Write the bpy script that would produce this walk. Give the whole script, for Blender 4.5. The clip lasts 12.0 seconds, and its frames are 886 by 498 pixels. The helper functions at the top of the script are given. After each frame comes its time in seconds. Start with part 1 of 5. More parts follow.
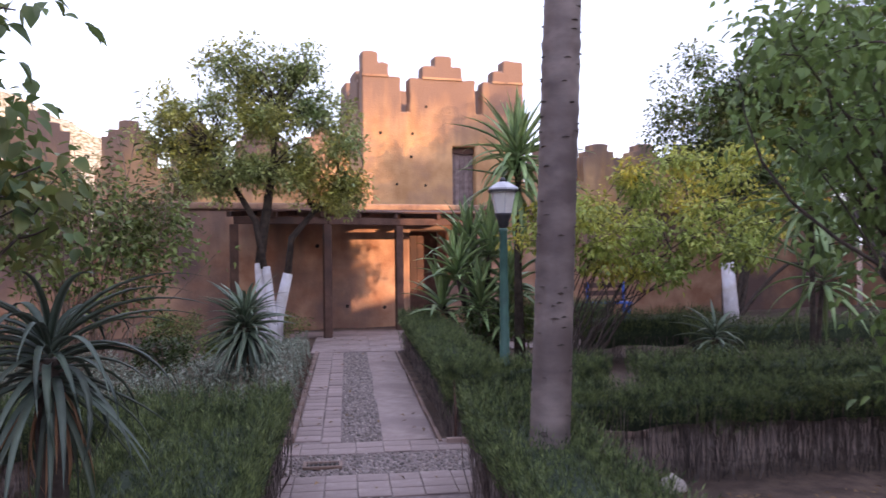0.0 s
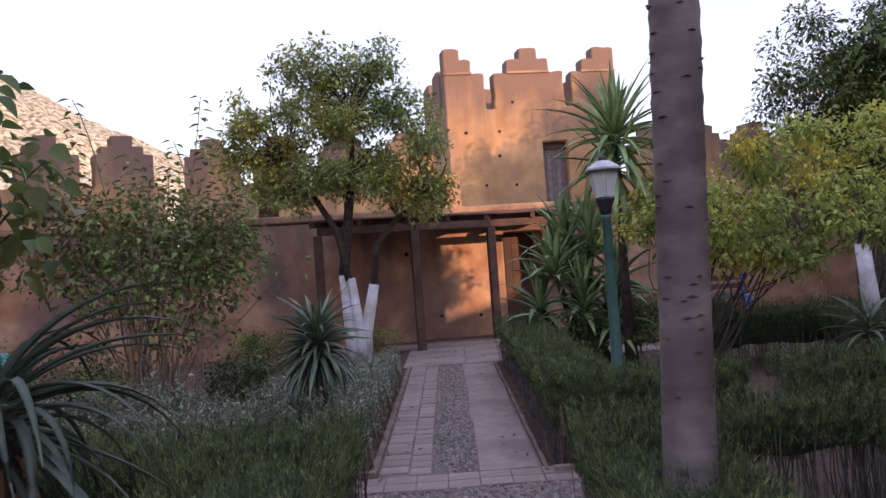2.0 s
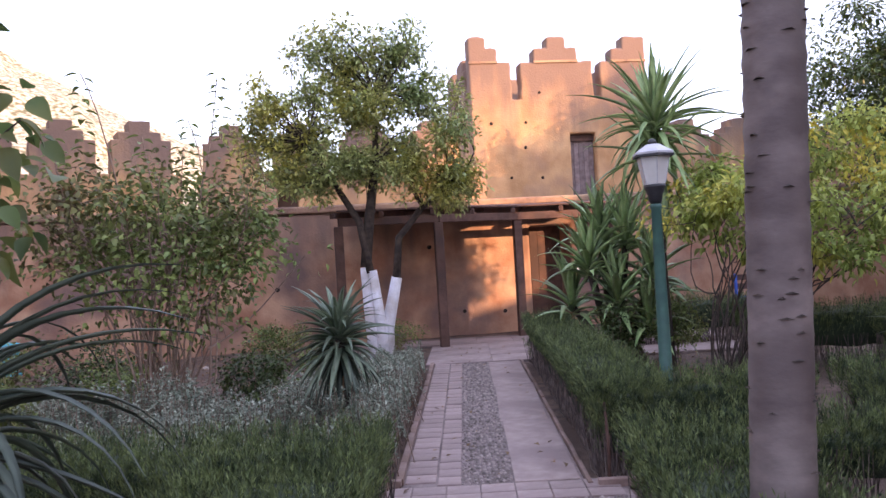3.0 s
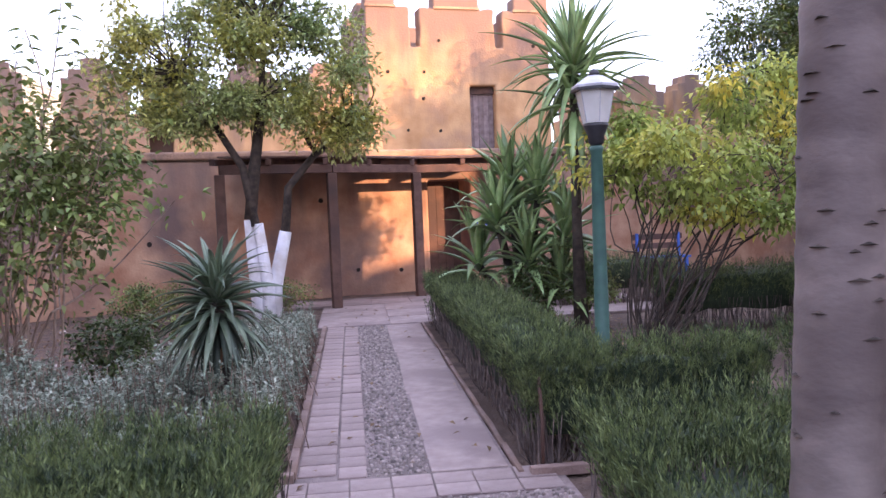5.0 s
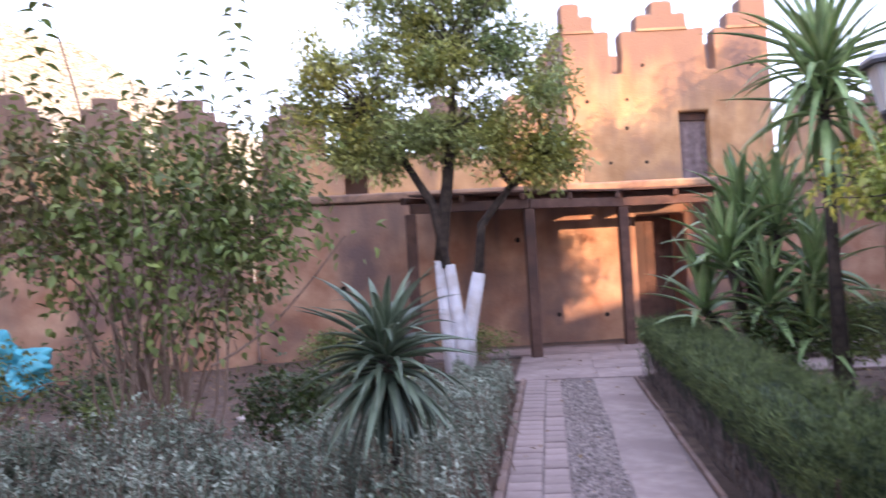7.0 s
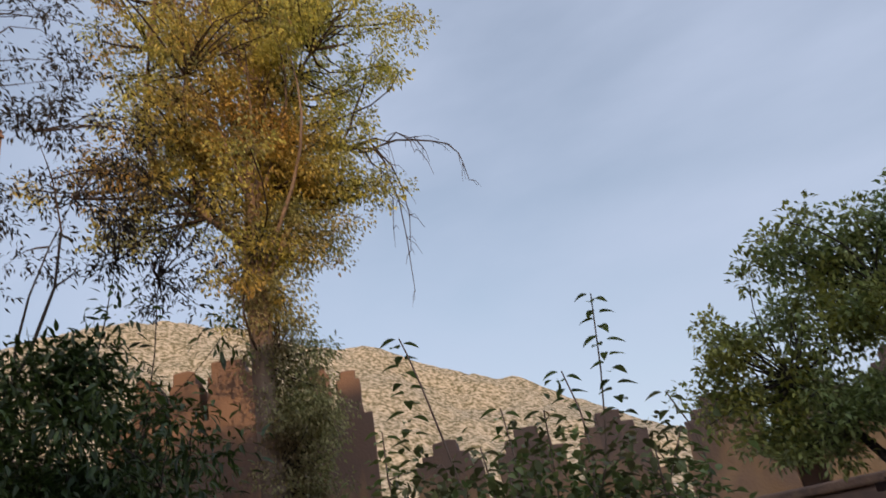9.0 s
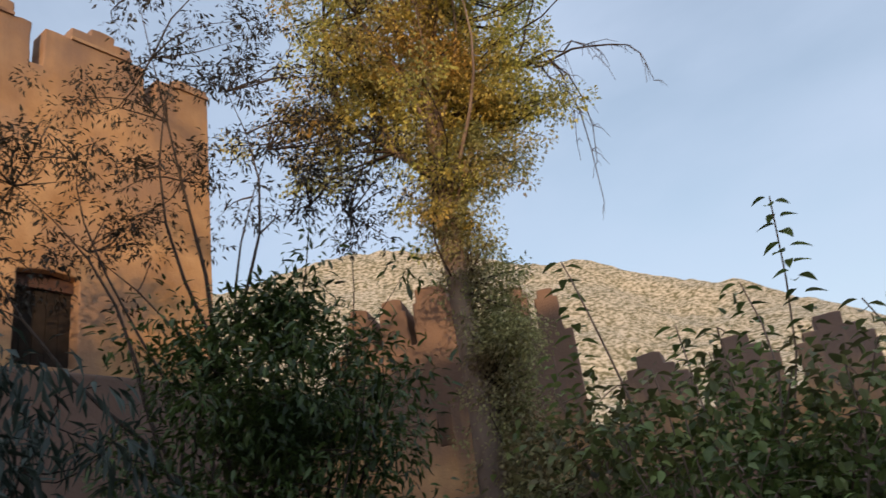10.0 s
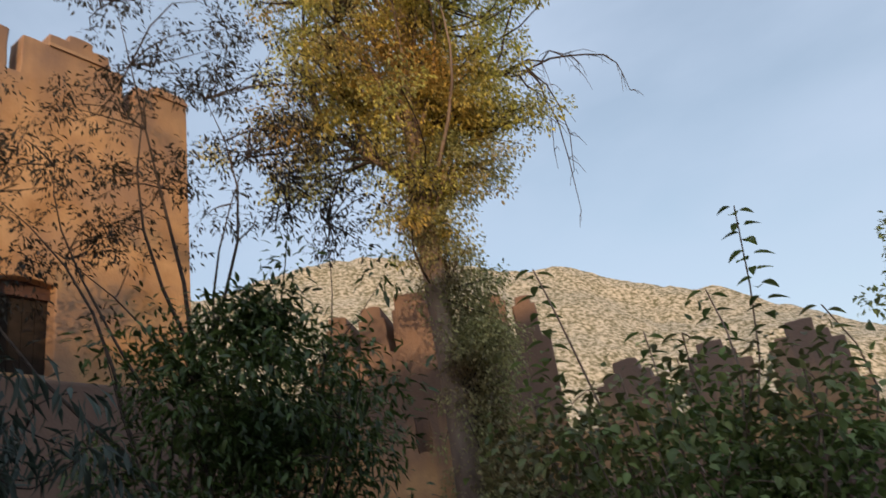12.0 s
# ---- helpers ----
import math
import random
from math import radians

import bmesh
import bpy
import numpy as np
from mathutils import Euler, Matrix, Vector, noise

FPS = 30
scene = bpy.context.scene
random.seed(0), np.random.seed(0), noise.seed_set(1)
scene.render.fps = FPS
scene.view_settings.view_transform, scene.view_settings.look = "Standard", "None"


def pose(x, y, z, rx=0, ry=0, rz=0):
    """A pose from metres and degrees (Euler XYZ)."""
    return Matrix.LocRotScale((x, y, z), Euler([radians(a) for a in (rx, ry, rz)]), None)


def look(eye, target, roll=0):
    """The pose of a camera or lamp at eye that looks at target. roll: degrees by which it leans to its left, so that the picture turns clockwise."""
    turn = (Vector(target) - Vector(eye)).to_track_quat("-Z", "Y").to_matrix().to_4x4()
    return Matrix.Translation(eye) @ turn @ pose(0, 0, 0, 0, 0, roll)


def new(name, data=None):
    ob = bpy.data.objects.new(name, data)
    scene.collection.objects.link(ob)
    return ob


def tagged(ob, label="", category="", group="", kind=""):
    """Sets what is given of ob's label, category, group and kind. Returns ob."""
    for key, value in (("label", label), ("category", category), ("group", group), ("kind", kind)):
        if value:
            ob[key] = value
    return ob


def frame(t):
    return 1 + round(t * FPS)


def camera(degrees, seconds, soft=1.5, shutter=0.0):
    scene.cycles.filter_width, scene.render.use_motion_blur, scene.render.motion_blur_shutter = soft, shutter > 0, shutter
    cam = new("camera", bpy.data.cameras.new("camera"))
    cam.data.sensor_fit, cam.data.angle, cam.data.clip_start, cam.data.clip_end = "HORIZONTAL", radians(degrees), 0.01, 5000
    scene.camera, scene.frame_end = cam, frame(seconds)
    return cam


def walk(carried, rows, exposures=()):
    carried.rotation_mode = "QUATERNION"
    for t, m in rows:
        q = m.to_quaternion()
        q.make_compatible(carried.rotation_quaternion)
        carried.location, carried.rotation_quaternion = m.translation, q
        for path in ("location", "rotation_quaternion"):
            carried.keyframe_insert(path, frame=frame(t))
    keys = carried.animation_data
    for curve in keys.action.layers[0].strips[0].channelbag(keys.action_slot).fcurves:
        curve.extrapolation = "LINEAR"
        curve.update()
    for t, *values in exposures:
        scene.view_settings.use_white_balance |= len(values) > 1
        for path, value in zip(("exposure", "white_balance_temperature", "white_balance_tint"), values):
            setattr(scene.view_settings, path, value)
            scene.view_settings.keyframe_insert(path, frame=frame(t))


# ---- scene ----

from collections import defaultdict

# ------------------------------------------------ camera and walk
cam = camera(58.4, 12.0, shutter=0.3)
ROWS = [
    (0.0, 0.150, 0.337, 1.559, -6.90, 0.01, 0.65),
    (0.5, 0.205, 0.590, 1.530, -2.34, 0.22, 1.10),
    (1.0, 0.228, 0.807, 1.521, -0.09, -1.48, 2.91),
    (1.5, 0.250, 1.025, 1.505, 0.73, -0.15, 3.98),
    (2.0, 0.290, 1.255, 1.485, 0.17, 0.83, 4.21),
    (2.5, 0.250, 1.475, 1.462, 1.53, 0.67, 3.50),
    (2.7, 0.223, 1.585, 1.460, 1.83, 0.66, 3.45),
    (4.3, 0.015, 2.305, 1.433, -4.31, -1.04, 2.85),
    (4.5, 0.005, 2.395, 1.420, -5.20, -1.48, 2.90),
    (5.0, 0.060, 2.655, 1.391, -6.63, -2.76, 2.40),
    (5.5, 0.080, 2.895, 1.361, -6.72, -2.02, 2.31),
    (6.0, 0.075, 3.172, 1.347, -4.01, -1.13, 2.64),
    (6.5, 0.085, 3.470, 1.337, -0.12, -0.67, 3.17),
    (7.0, 0.039, 3.725, 1.340, 7.64, 1.09, 3.43),
    (7.2, 0.018, 3.825, 1.350, 12.47, 2.52, 4.07),
    (7.5, -0.010, 3.968, 1.370, 20.65, 5.08, 5.39),
    (7.7, -0.010, 4.060, 1.384, 25.45, 7.14, 6.50),
    (9.3, 0.022, 4.682, 1.552, 42.81, 27.44, 8.86),
    (9.5, 0.042, 4.731, 1.536, 46.71, 24.84, 8.15),
    (10.0, 0.152, 4.830, 1.583, 55.75, 22.09, 7.82),
    (10.5, 0.216, 4.872, 1.577, 60.90, 23.67, 7.95),
    (11.0, 0.234, 4.819, 1.580, 61.77, 25.32, 8.08),
    (11.5, 0.229, 4.790, 1.572, 58.58, 25.84, 8.40),
    (12.0, 0.237, 4.815, 1.549, 54.45, 22.41, 8.27),
]
EXPOSURES = [(0.0, 1.9, 7050, 34), (0.5, 1.65, 7050, 34), (1.0, 2.35, 7050, 34), (1.5, 2.2, 7050, 34), (2.0, 1.4, 7050, 34), (2.5, 2.05, 7050, 34), (4.5, 2.25, 6900, 35), (5.5, 2.75, 6850, 36), (6.5, 2.3, 6850, 36), (7.2, 2.5, 6700, 31), (7.5, 1.48, 6850, 25), (7.7, 1.05, 6950, 21), (9.3, 0.38, 7150, 18), (10.5, 0.7, 6950, 13), (11.2, 0.72, 6950, 13), (12.0, 0.52, 7050, 13)]
walk(cam, [(t, pose(x, y, z, 90 + p, r, w)) for t, x, y, z, w, p, r in ROWS], EXPOSURES)

# ------------------------------------------------ world and sun
SUN_EL, SUN_AZ = radians(10.0), math.atan2(0.755, -0.655)
world = bpy.data.worlds.new("sky")
scene.world = world
world.use_nodes = True
wt = world.node_tree
sky = wt.nodes.new("ShaderNodeTexSky")
sky.sky_type, sky.sun_disc = "NISHITA", False
sky.sun_elevation, sky.sun_rotation = SUN_EL, SUN_AZ
sky.air_density, sky.dust_density, sky.ozone_density = 1.0, 1.2, 1.0
wt.nodes["Background"].inputs["Strength"].default_value = 0.15
wtc = wt.nodes.new("ShaderNodeTexCoord")
wmap = wt.nodes.new("ShaderNodeMapping")
wmap.inputs["Scale"].default_value, wmap.inputs["Rotation"].default_value = (1.0, 2.6, 4.0), (0.3, 0.5, 0.6)
wn = wt.nodes.new("ShaderNodeTexNoise")
wn.inputs["Scale"].default_value, wn.inputs["Detail"].default_value = 1.6, 7.0
wr = wt.nodes.new("ShaderNodeMapRange")
wr.inputs["From Min"].default_value, wr.inputs["From Max"].default_value, wr.inputs["To Max"].default_value = 0.30, 0.72, 0.85
wr.inputs["To Min"].default_value = 0.4
wmix = wt.nodes.new("ShaderNodeMixRGB")
wmix.inputs[2].default_value = (2.55, 3.3, 4.45, 1)
wt.links.new(wtc.outputs["Generated"], wmap.inputs[0])
wt.links.new(wmap.outputs[0], wn.inputs["Vector"])
wt.links.new(wn.outputs["Fac"], wr.inputs["Value"])
wt.links.new(wr.outputs[0], wmix.inputs[0])
wt.links.new(sky.outputs[0], wmix.inputs[1])
wt.links.new(wmix.outputs[0], wt.nodes["Background"].inputs["Color"])
sun_data = bpy.data.lights.new("sun", "SUN")
sun_data.energy, sun_data.angle, sun_data.color = 1.75, radians(0.6), (1.0, 0.68, 0.38)
sun = new("sun", sun_data)
to_sun = Vector((math.sin(SUN_AZ) * math.cos(SUN_EL), math.cos(SUN_AZ) * math.cos(SUN_EL), math.sin(SUN_EL)))
sun.matrix_world = look(to_sun * 60, (0, 0, 0))


# ------------------------------------------------ materials
def mat(name, c1, c2, scale=6.0, rough=0.85, bump=0.3, c3=None, big=0.6, fine=40.0, rand=0.0, metal=0.0, island=0.0, detail=6.0, bump_dist=0.02, translucent=0.0, stretch=None, top=None, sharp=0.15):
    """Noise-mixed surface: two tones, a third tone in large stains, fine relief."""
    m = bpy.data.materials.new(name)
    m.use_nodes = True
    nt = m.node_tree
    N, L = nt.nodes, nt.links
    b = N["Principled BSDF"]
    b.inputs["Roughness"].default_value = rough
    b.inputs["Metallic"].default_value = metal
    tc = N.new("ShaderNodeTexCoord")
    co = tc.outputs["Object"]
    if stretch:
        mp = N.new("ShaderNodeMapping")
        mp.inputs["Scale"].default_value = stretch
        L.new(co, mp.inputs[0])
        co = mp.outputs[0]
    n1 = N.new("ShaderNodeTexNoise")
    n1.inputs["Scale"].default_value, n1.inputs["Detail"].default_value = scale, detail
    L.new(co, n1.inputs["Vector"])
    r1 = N.new("ShaderNodeValToRGB")
    r1.color_ramp.elements[0].position, r1.color_ramp.elements[1].position = 0.5 - sharp, 0.5 + sharp
    r1.color_ramp.elements[0].color, r1.color_ramp.elements[1].color = (*c1, 1), (*c2, 1)
    L.new(n1.outputs["Fac"], r1.inputs["Fac"])
    col = r1.outputs["Color"]
    if c3:
        n2 = N.new("ShaderNodeTexNoise")
        n2.inputs["Scale"].default_value, n2.inputs["Detail"].default_value = big, 8.0
        L.new(co, n2.inputs["Vector"])
        r2 = N.new("ShaderNodeValToRGB")
        r2.color_ramp.elements[0].position, r2.color_ramp.elements[1].position = 0.47, 0.62
        L.new(n2.outputs["Fac"], r2.inputs["Fac"])
        mx = N.new("ShaderNodeMixRGB")
        mx.inputs[2].default_value = (*c3, 1)
        L.new(r2.outputs["Color"], mx.inputs[0])
        L.new(col, mx.inputs[1])
        col = mx.outputs[0]
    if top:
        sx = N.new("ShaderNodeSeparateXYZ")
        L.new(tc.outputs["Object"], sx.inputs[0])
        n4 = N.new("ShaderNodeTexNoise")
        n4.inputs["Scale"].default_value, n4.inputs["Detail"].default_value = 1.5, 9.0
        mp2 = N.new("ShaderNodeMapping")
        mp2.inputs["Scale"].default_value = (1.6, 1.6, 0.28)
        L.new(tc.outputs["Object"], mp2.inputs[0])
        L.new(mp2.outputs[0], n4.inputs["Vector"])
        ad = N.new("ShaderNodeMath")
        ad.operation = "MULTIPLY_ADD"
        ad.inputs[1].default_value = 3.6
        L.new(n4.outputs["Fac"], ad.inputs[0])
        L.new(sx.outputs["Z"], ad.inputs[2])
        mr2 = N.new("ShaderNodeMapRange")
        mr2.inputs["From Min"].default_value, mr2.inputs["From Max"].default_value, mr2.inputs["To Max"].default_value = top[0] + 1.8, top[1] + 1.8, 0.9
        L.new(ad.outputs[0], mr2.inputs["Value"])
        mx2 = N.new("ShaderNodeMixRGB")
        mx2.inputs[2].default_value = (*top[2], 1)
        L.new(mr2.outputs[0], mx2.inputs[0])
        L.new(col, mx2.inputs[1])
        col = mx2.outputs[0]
    if rand or island:
        if rand:
            src_out = N.new("ShaderNodeObjectInfo").outputs["Random"]
        else:
            src_out = N.new("ShaderNodeNewGeometry").outputs["Random Per Island"]
        amt = rand or island
        mr = N.new("ShaderNodeMapRange")
        mr.inputs["To Min"].default_value, mr.inputs["To Max"].default_value = 1 - amt, 1 + amt
        L.new(src_out, mr.inputs["Value"])
        hv = N.new("ShaderNodeHueSaturation")
        L.new(mr.outputs[0], hv.inputs["Value"])
        L.new(col, hv.inputs["Color"])
        col = hv.outputs[0]
    L.new(col, b.inputs["Base Color"])
    if bump:
        n3 = N.new("ShaderNodeTexNoise")
        n3.inputs["Scale"].default_value, n3.inputs["Detail"].default_value = fine, 5.0
        L.new(co, n3.inputs["Vector"])
        bp = N.new("ShaderNodeBump")
        bp.inputs["Strength"].default_value, bp.inputs["Distance"].default_value = bump, bump_dist
        L.new(n3.outputs["Fac"], bp.inputs["Height"])
        L.new(bp.outputs[0], b.inputs["Normal"])
    if translucent:
        tr = N.new("ShaderNodeBsdfTranslucent")
        L.new(col, tr.inputs["Color"])
        ms = N.new("ShaderNodeMixShader")
        ms.inputs[0].default_value = translucent
        L.new(b.outputs[0], ms.inputs[1])
        L.new(tr.outputs[0], ms.inputs[2])
        L.new(ms.outputs[0], N["Material Output"].inputs["Surface"])
    return m


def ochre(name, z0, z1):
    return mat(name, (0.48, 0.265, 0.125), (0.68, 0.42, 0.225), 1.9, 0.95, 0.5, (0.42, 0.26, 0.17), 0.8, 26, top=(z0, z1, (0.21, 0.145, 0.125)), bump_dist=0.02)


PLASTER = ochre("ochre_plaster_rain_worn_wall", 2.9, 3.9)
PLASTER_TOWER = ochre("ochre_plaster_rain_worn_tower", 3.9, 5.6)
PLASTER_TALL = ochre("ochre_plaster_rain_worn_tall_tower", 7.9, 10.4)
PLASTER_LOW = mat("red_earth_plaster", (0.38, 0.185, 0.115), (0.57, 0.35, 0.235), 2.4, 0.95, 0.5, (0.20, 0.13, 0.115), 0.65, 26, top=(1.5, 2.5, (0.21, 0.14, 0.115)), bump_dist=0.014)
WEATHERED = mat("weathered_coping", (0.20, 0.13, 0.10), (0.36, 0.22, 0.15), 5.0, 0.95, 0.6, (0.46, 0.30, 0.19), 1.3, 30)
STONE_FAR = mat("mountain_rock", (0.15, 0.14, 0.07), (0.60, 0.53, 0.41), 0.50, 0.95, 0.35, fine=1.2, detail=14, bump_dist=1.0, sharp=0.10)
SOIL = mat("dry_soil", (0.085, 0.055, 0.045), (0.18, 0.118, 0.09), 7.0, 1.0, 1.0, (0.09, 0.056, 0.043), 0.7, 45)
PAVER = mat("pink_paver", (0.30, 0.22, 0.205), (0.385, 0.295, 0.27), 9.0, 0.8, 0.3, (0.26, 0.19, 0.18), 1.5, 60, rand=0.07)
BRICK = mat("pale_brick_paver", (0.31, 0.225, 0.21), (0.395, 0.30, 0.275), 9.0, 0.85, 0.4, (0.25, 0.18, 0.17), 2.0, 60, rand=0.13)
KERB = mat("worn_kerb", (0.20, 0.13, 0.11), (0.29, 0.20, 0.17), 10.0, 0.9, 0.4, (0.22, 0.14, 0.11), 2.0, 50, rand=0.15)
PEBBLE = mat("grey_pebble", (0.19, 0.15, 0.14), (0.33, 0.265, 0.24), 30.0, 0.75, 0.2, island=0.5)
MORTAR = mat("dusty_mortar", (0.22, 0.165, 0.155), (0.31, 0.24, 0.225), 20.0, 1.0, 0.5, (0.17, 0.13, 0.12), 2.0, 80)
BARK = mat("dark_bark", (0.035, 0.026, 0.022), (0.085, 0.062, 0.05), 14.0, 0.95, 0.7, fine=35)
BARK_PALE = mat("pale_peeling_bark", (0.17, 0.12, 0.095), (0.33, 0.25, 0.20), 4.0, 0.9, 0.8, (0.16, 0.115, 0.09), 1.2, 20, stretch=(1, 1, 0.3))
TWIG = mat("brown_twig", (0.20, 0.13, 0.10), (0.31, 0.22, 0.17), 12.0, 0.95, 0.4)
STEM_HEDGE = mat("grey_hedge_stem", (0.075, 0.055, 0.05), (0.21, 0.165, 0.15), 12.0, 0.95, 0.4, island=0.4)
PALM_BARK = mat("grey_palm_bark", (0.10, 0.073, 0.07), (0.27, 0.215, 0.20), 4.0, 0.7, 0.12, (0.11, 0.08, 0.077), 1.2, 40, stretch=(1, 1, 1.8))
WHITEWASH = mat("whitewash", (0.60, 0.60, 0.65), (0.76, 0.75, 0.79), 9.0, 0.9, 0.5, (0.52, 0.48, 0.47), 3.0, 40)
WOOD = mat("dark_brown_wood", (0.09, 0.045, 0.035), (0.15, 0.08, 0.06), 8.0, 0.8, 0.4, (0.07, 0.04, 0.035), 2.0, 50)
DOOR_WOOD = mat("grey_door_boards", (0.16, 0.12, 0.12), (0.25, 0.20, 0.20), 10.0, 0.85, 0.4, rand=0.2)
LAMP_GREEN = mat("green_painted_iron", (0.035, 0.10, 0.085), (0.05, 0.14, 0.11), 12.0, 0.45, 0.15)
LAMP_BLACK = mat("black_painted_iron", (0.02, 0.02, 0.025), (0.04, 0.04, 0.045), 12.0, 0.45, 0.15)
LAMP_CAP = mat("grey_lamp_cap", (0.46, 0.46, 0.50), (0.60, 0.60, 0.64), 12.0, 0.5, 0.1)
LAMP_GLASS = mat("milky_lamp_panel", (0.80, 0.79, 0.76), (0.88, 0.87, 0.84), 12.0, 0.3, 0.05, translucent=0.3)
RECESS_SHADE = mat("recess_shade", (0.02, 0.015, 0.012), (0.035, 0.025, 0.02), 8.0, 1.0, 0.2)
HEDGE = mat("rosemary_green", (0.022, 0.044, 0.017), (0.165, 0.215, 0.075), 13.0, 0.6, 0, island=0.4, translucent=0.12, detail=3.0, sharp=0.12)
# near-black green: the hedge's inner shade put into colour
HEDGE_INNER_SHADE = mat("hedge_shade", (0.02, 0.035, 0.018), (0.04, 0.06, 0.03), 20.0, 1.0, 0.8, fine=60)
SILVER = mat("silver_leaf", (0.17, 0.215, 0.155), (0.39, 0.43, 0.345), 3.0, 0.8, 0, island=0.35, translucent=0.15)
ORANGE_LEAF = mat("citrus_leaf", (0.18, 0.26, 0.095), (0.43, 0.48, 0.185), 1.2, 0.36, 0, (0.40, 0.38, 0.09), 1.0, island=0.5, translucent=0.32)
DARK_LEAF = mat("dark_laurel_leaf", (0.03, 0.06, 0.016), (0.10, 0.145, 0.036), 1.5, 0.4, 0, island=0.5, translucent=0.2)
BUSH_LEAF = mat("bush_leaf", (0.105, 0.165, 0.045), (0.26, 0.32, 0.095), 2.5, 0.55, 0, (0.17, 0.14, 0.06), 1.0, island=0.5, translucent=0.3)
LIME_LEAF = mat("yellow_green_leaf", (0.24, 0.33, 0.08), (0.46, 0.50, 0.13), 1.2, 0.55, 0, (0.62, 0.50, 0.08), 1.0, island=0.4, translucent=0.4)
MULBERRY_LEAF = mat("mulberry_leaf", (0.07, 0.12, 0.045), (0.13, 0.19, 0.06), 2.5, 0.55, 0, (0.22, 0.22, 0.06), 2.0, island=0.35, translucent=0.35)
GREEN_LEAF = mat("fresh_leaf", (0.12, 0.20, 0.065), (0.20, 0.29, 0.09), 1.2, 0.5, 0, island=0.45, translucent=0.4)
AUTUMN_LEAF = mat("autumn_poplar_leaf", (0.40, 0.42, 0.10), (0.72, 0.66, 0.20), 0.5, 0.6, 0, (0.58, 0.38, 0.12), 0.45, island=0.45, translucent=0.45)
OLIVE_SHADE_LEAF = mat("olive_shade_leaf", (0.20, 0.22, 0.075), (0.36, 0.36, 0.13), 0.8, 0.6, 0, (0.32, 0.22, 0.10), 0.6, island=0.4, translucent=0.3)
CLIMBER_LEAF = mat("pale_climber_leaf", (0.30, 0.32, 0.13), (0.48, 0.46, 0.22), 1.5, 0.6, 0, (0.26, 0.20, 0.11), 1.0, island=0.4, translucent=0.3)
DROOP_LEAF = mat("grey_green_drooping_leaf", (0.035, 0.055, 0.042), (0.065, 0.09, 0.07), 1.5, 0.5, 0, island=0.4, translucent=0.2)
PURPLE_LEAF = mat("dark_feathery_leaf", (0.022, 0.022, 0.018), (0.05, 0.045, 0.032), 1.5, 0.6, 0, island=0.5, translucent=0.2)
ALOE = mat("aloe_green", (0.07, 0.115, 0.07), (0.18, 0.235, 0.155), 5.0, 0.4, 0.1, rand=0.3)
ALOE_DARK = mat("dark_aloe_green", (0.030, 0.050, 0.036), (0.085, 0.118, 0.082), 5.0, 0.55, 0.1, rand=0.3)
ALOE_DRY = mat("dry_aloe_leaf", (0.22, 0.11, 0.06), (0.32, 0.18, 0.10), 6.0, 0.9, 0.3, rand=0.3)
YUCCA = mat("yucca_green", (0.15, 0.26, 0.10), (0.32, 0.44, 0.19), 4.0, 0.42, 0.1, rand=0.35)
LITTER = mat("dry_leaf_litter", (0.16, 0.09, 0.05), (0.30, 0.19, 0.10), 8.0, 0.95, 0, island=0.4)
BLUE_PLASTIC = mat("turquoise_plastic", (0.03, 0.36, 0.46), (0.06, 0.48, 0.58), 5.0, 0.35, 0.6, fine=14)
PALE_STONE = mat("pale_field_stone", (0.42, 0.36, 0.33), (0.55, 0.48, 0.44), 8.0, 0.9, 0.5)
BLUE_PAINT = mat("blue_paint", (0.03, 0.10, 0.42), (0.05, 0.16, 0.55), 8.0, 0.5, 0.1)
SIGN_WHITE = mat("white_sign", (0.62, 0.66, 0.70), (0.72, 0.74, 0.78), 8.0, 0.5, 0.05)
IRON = mat("rusty_iron", (0.06, 0.05, 0.05), (0.12, 0.09, 0.08), 20.0, 0.7, 0.3)


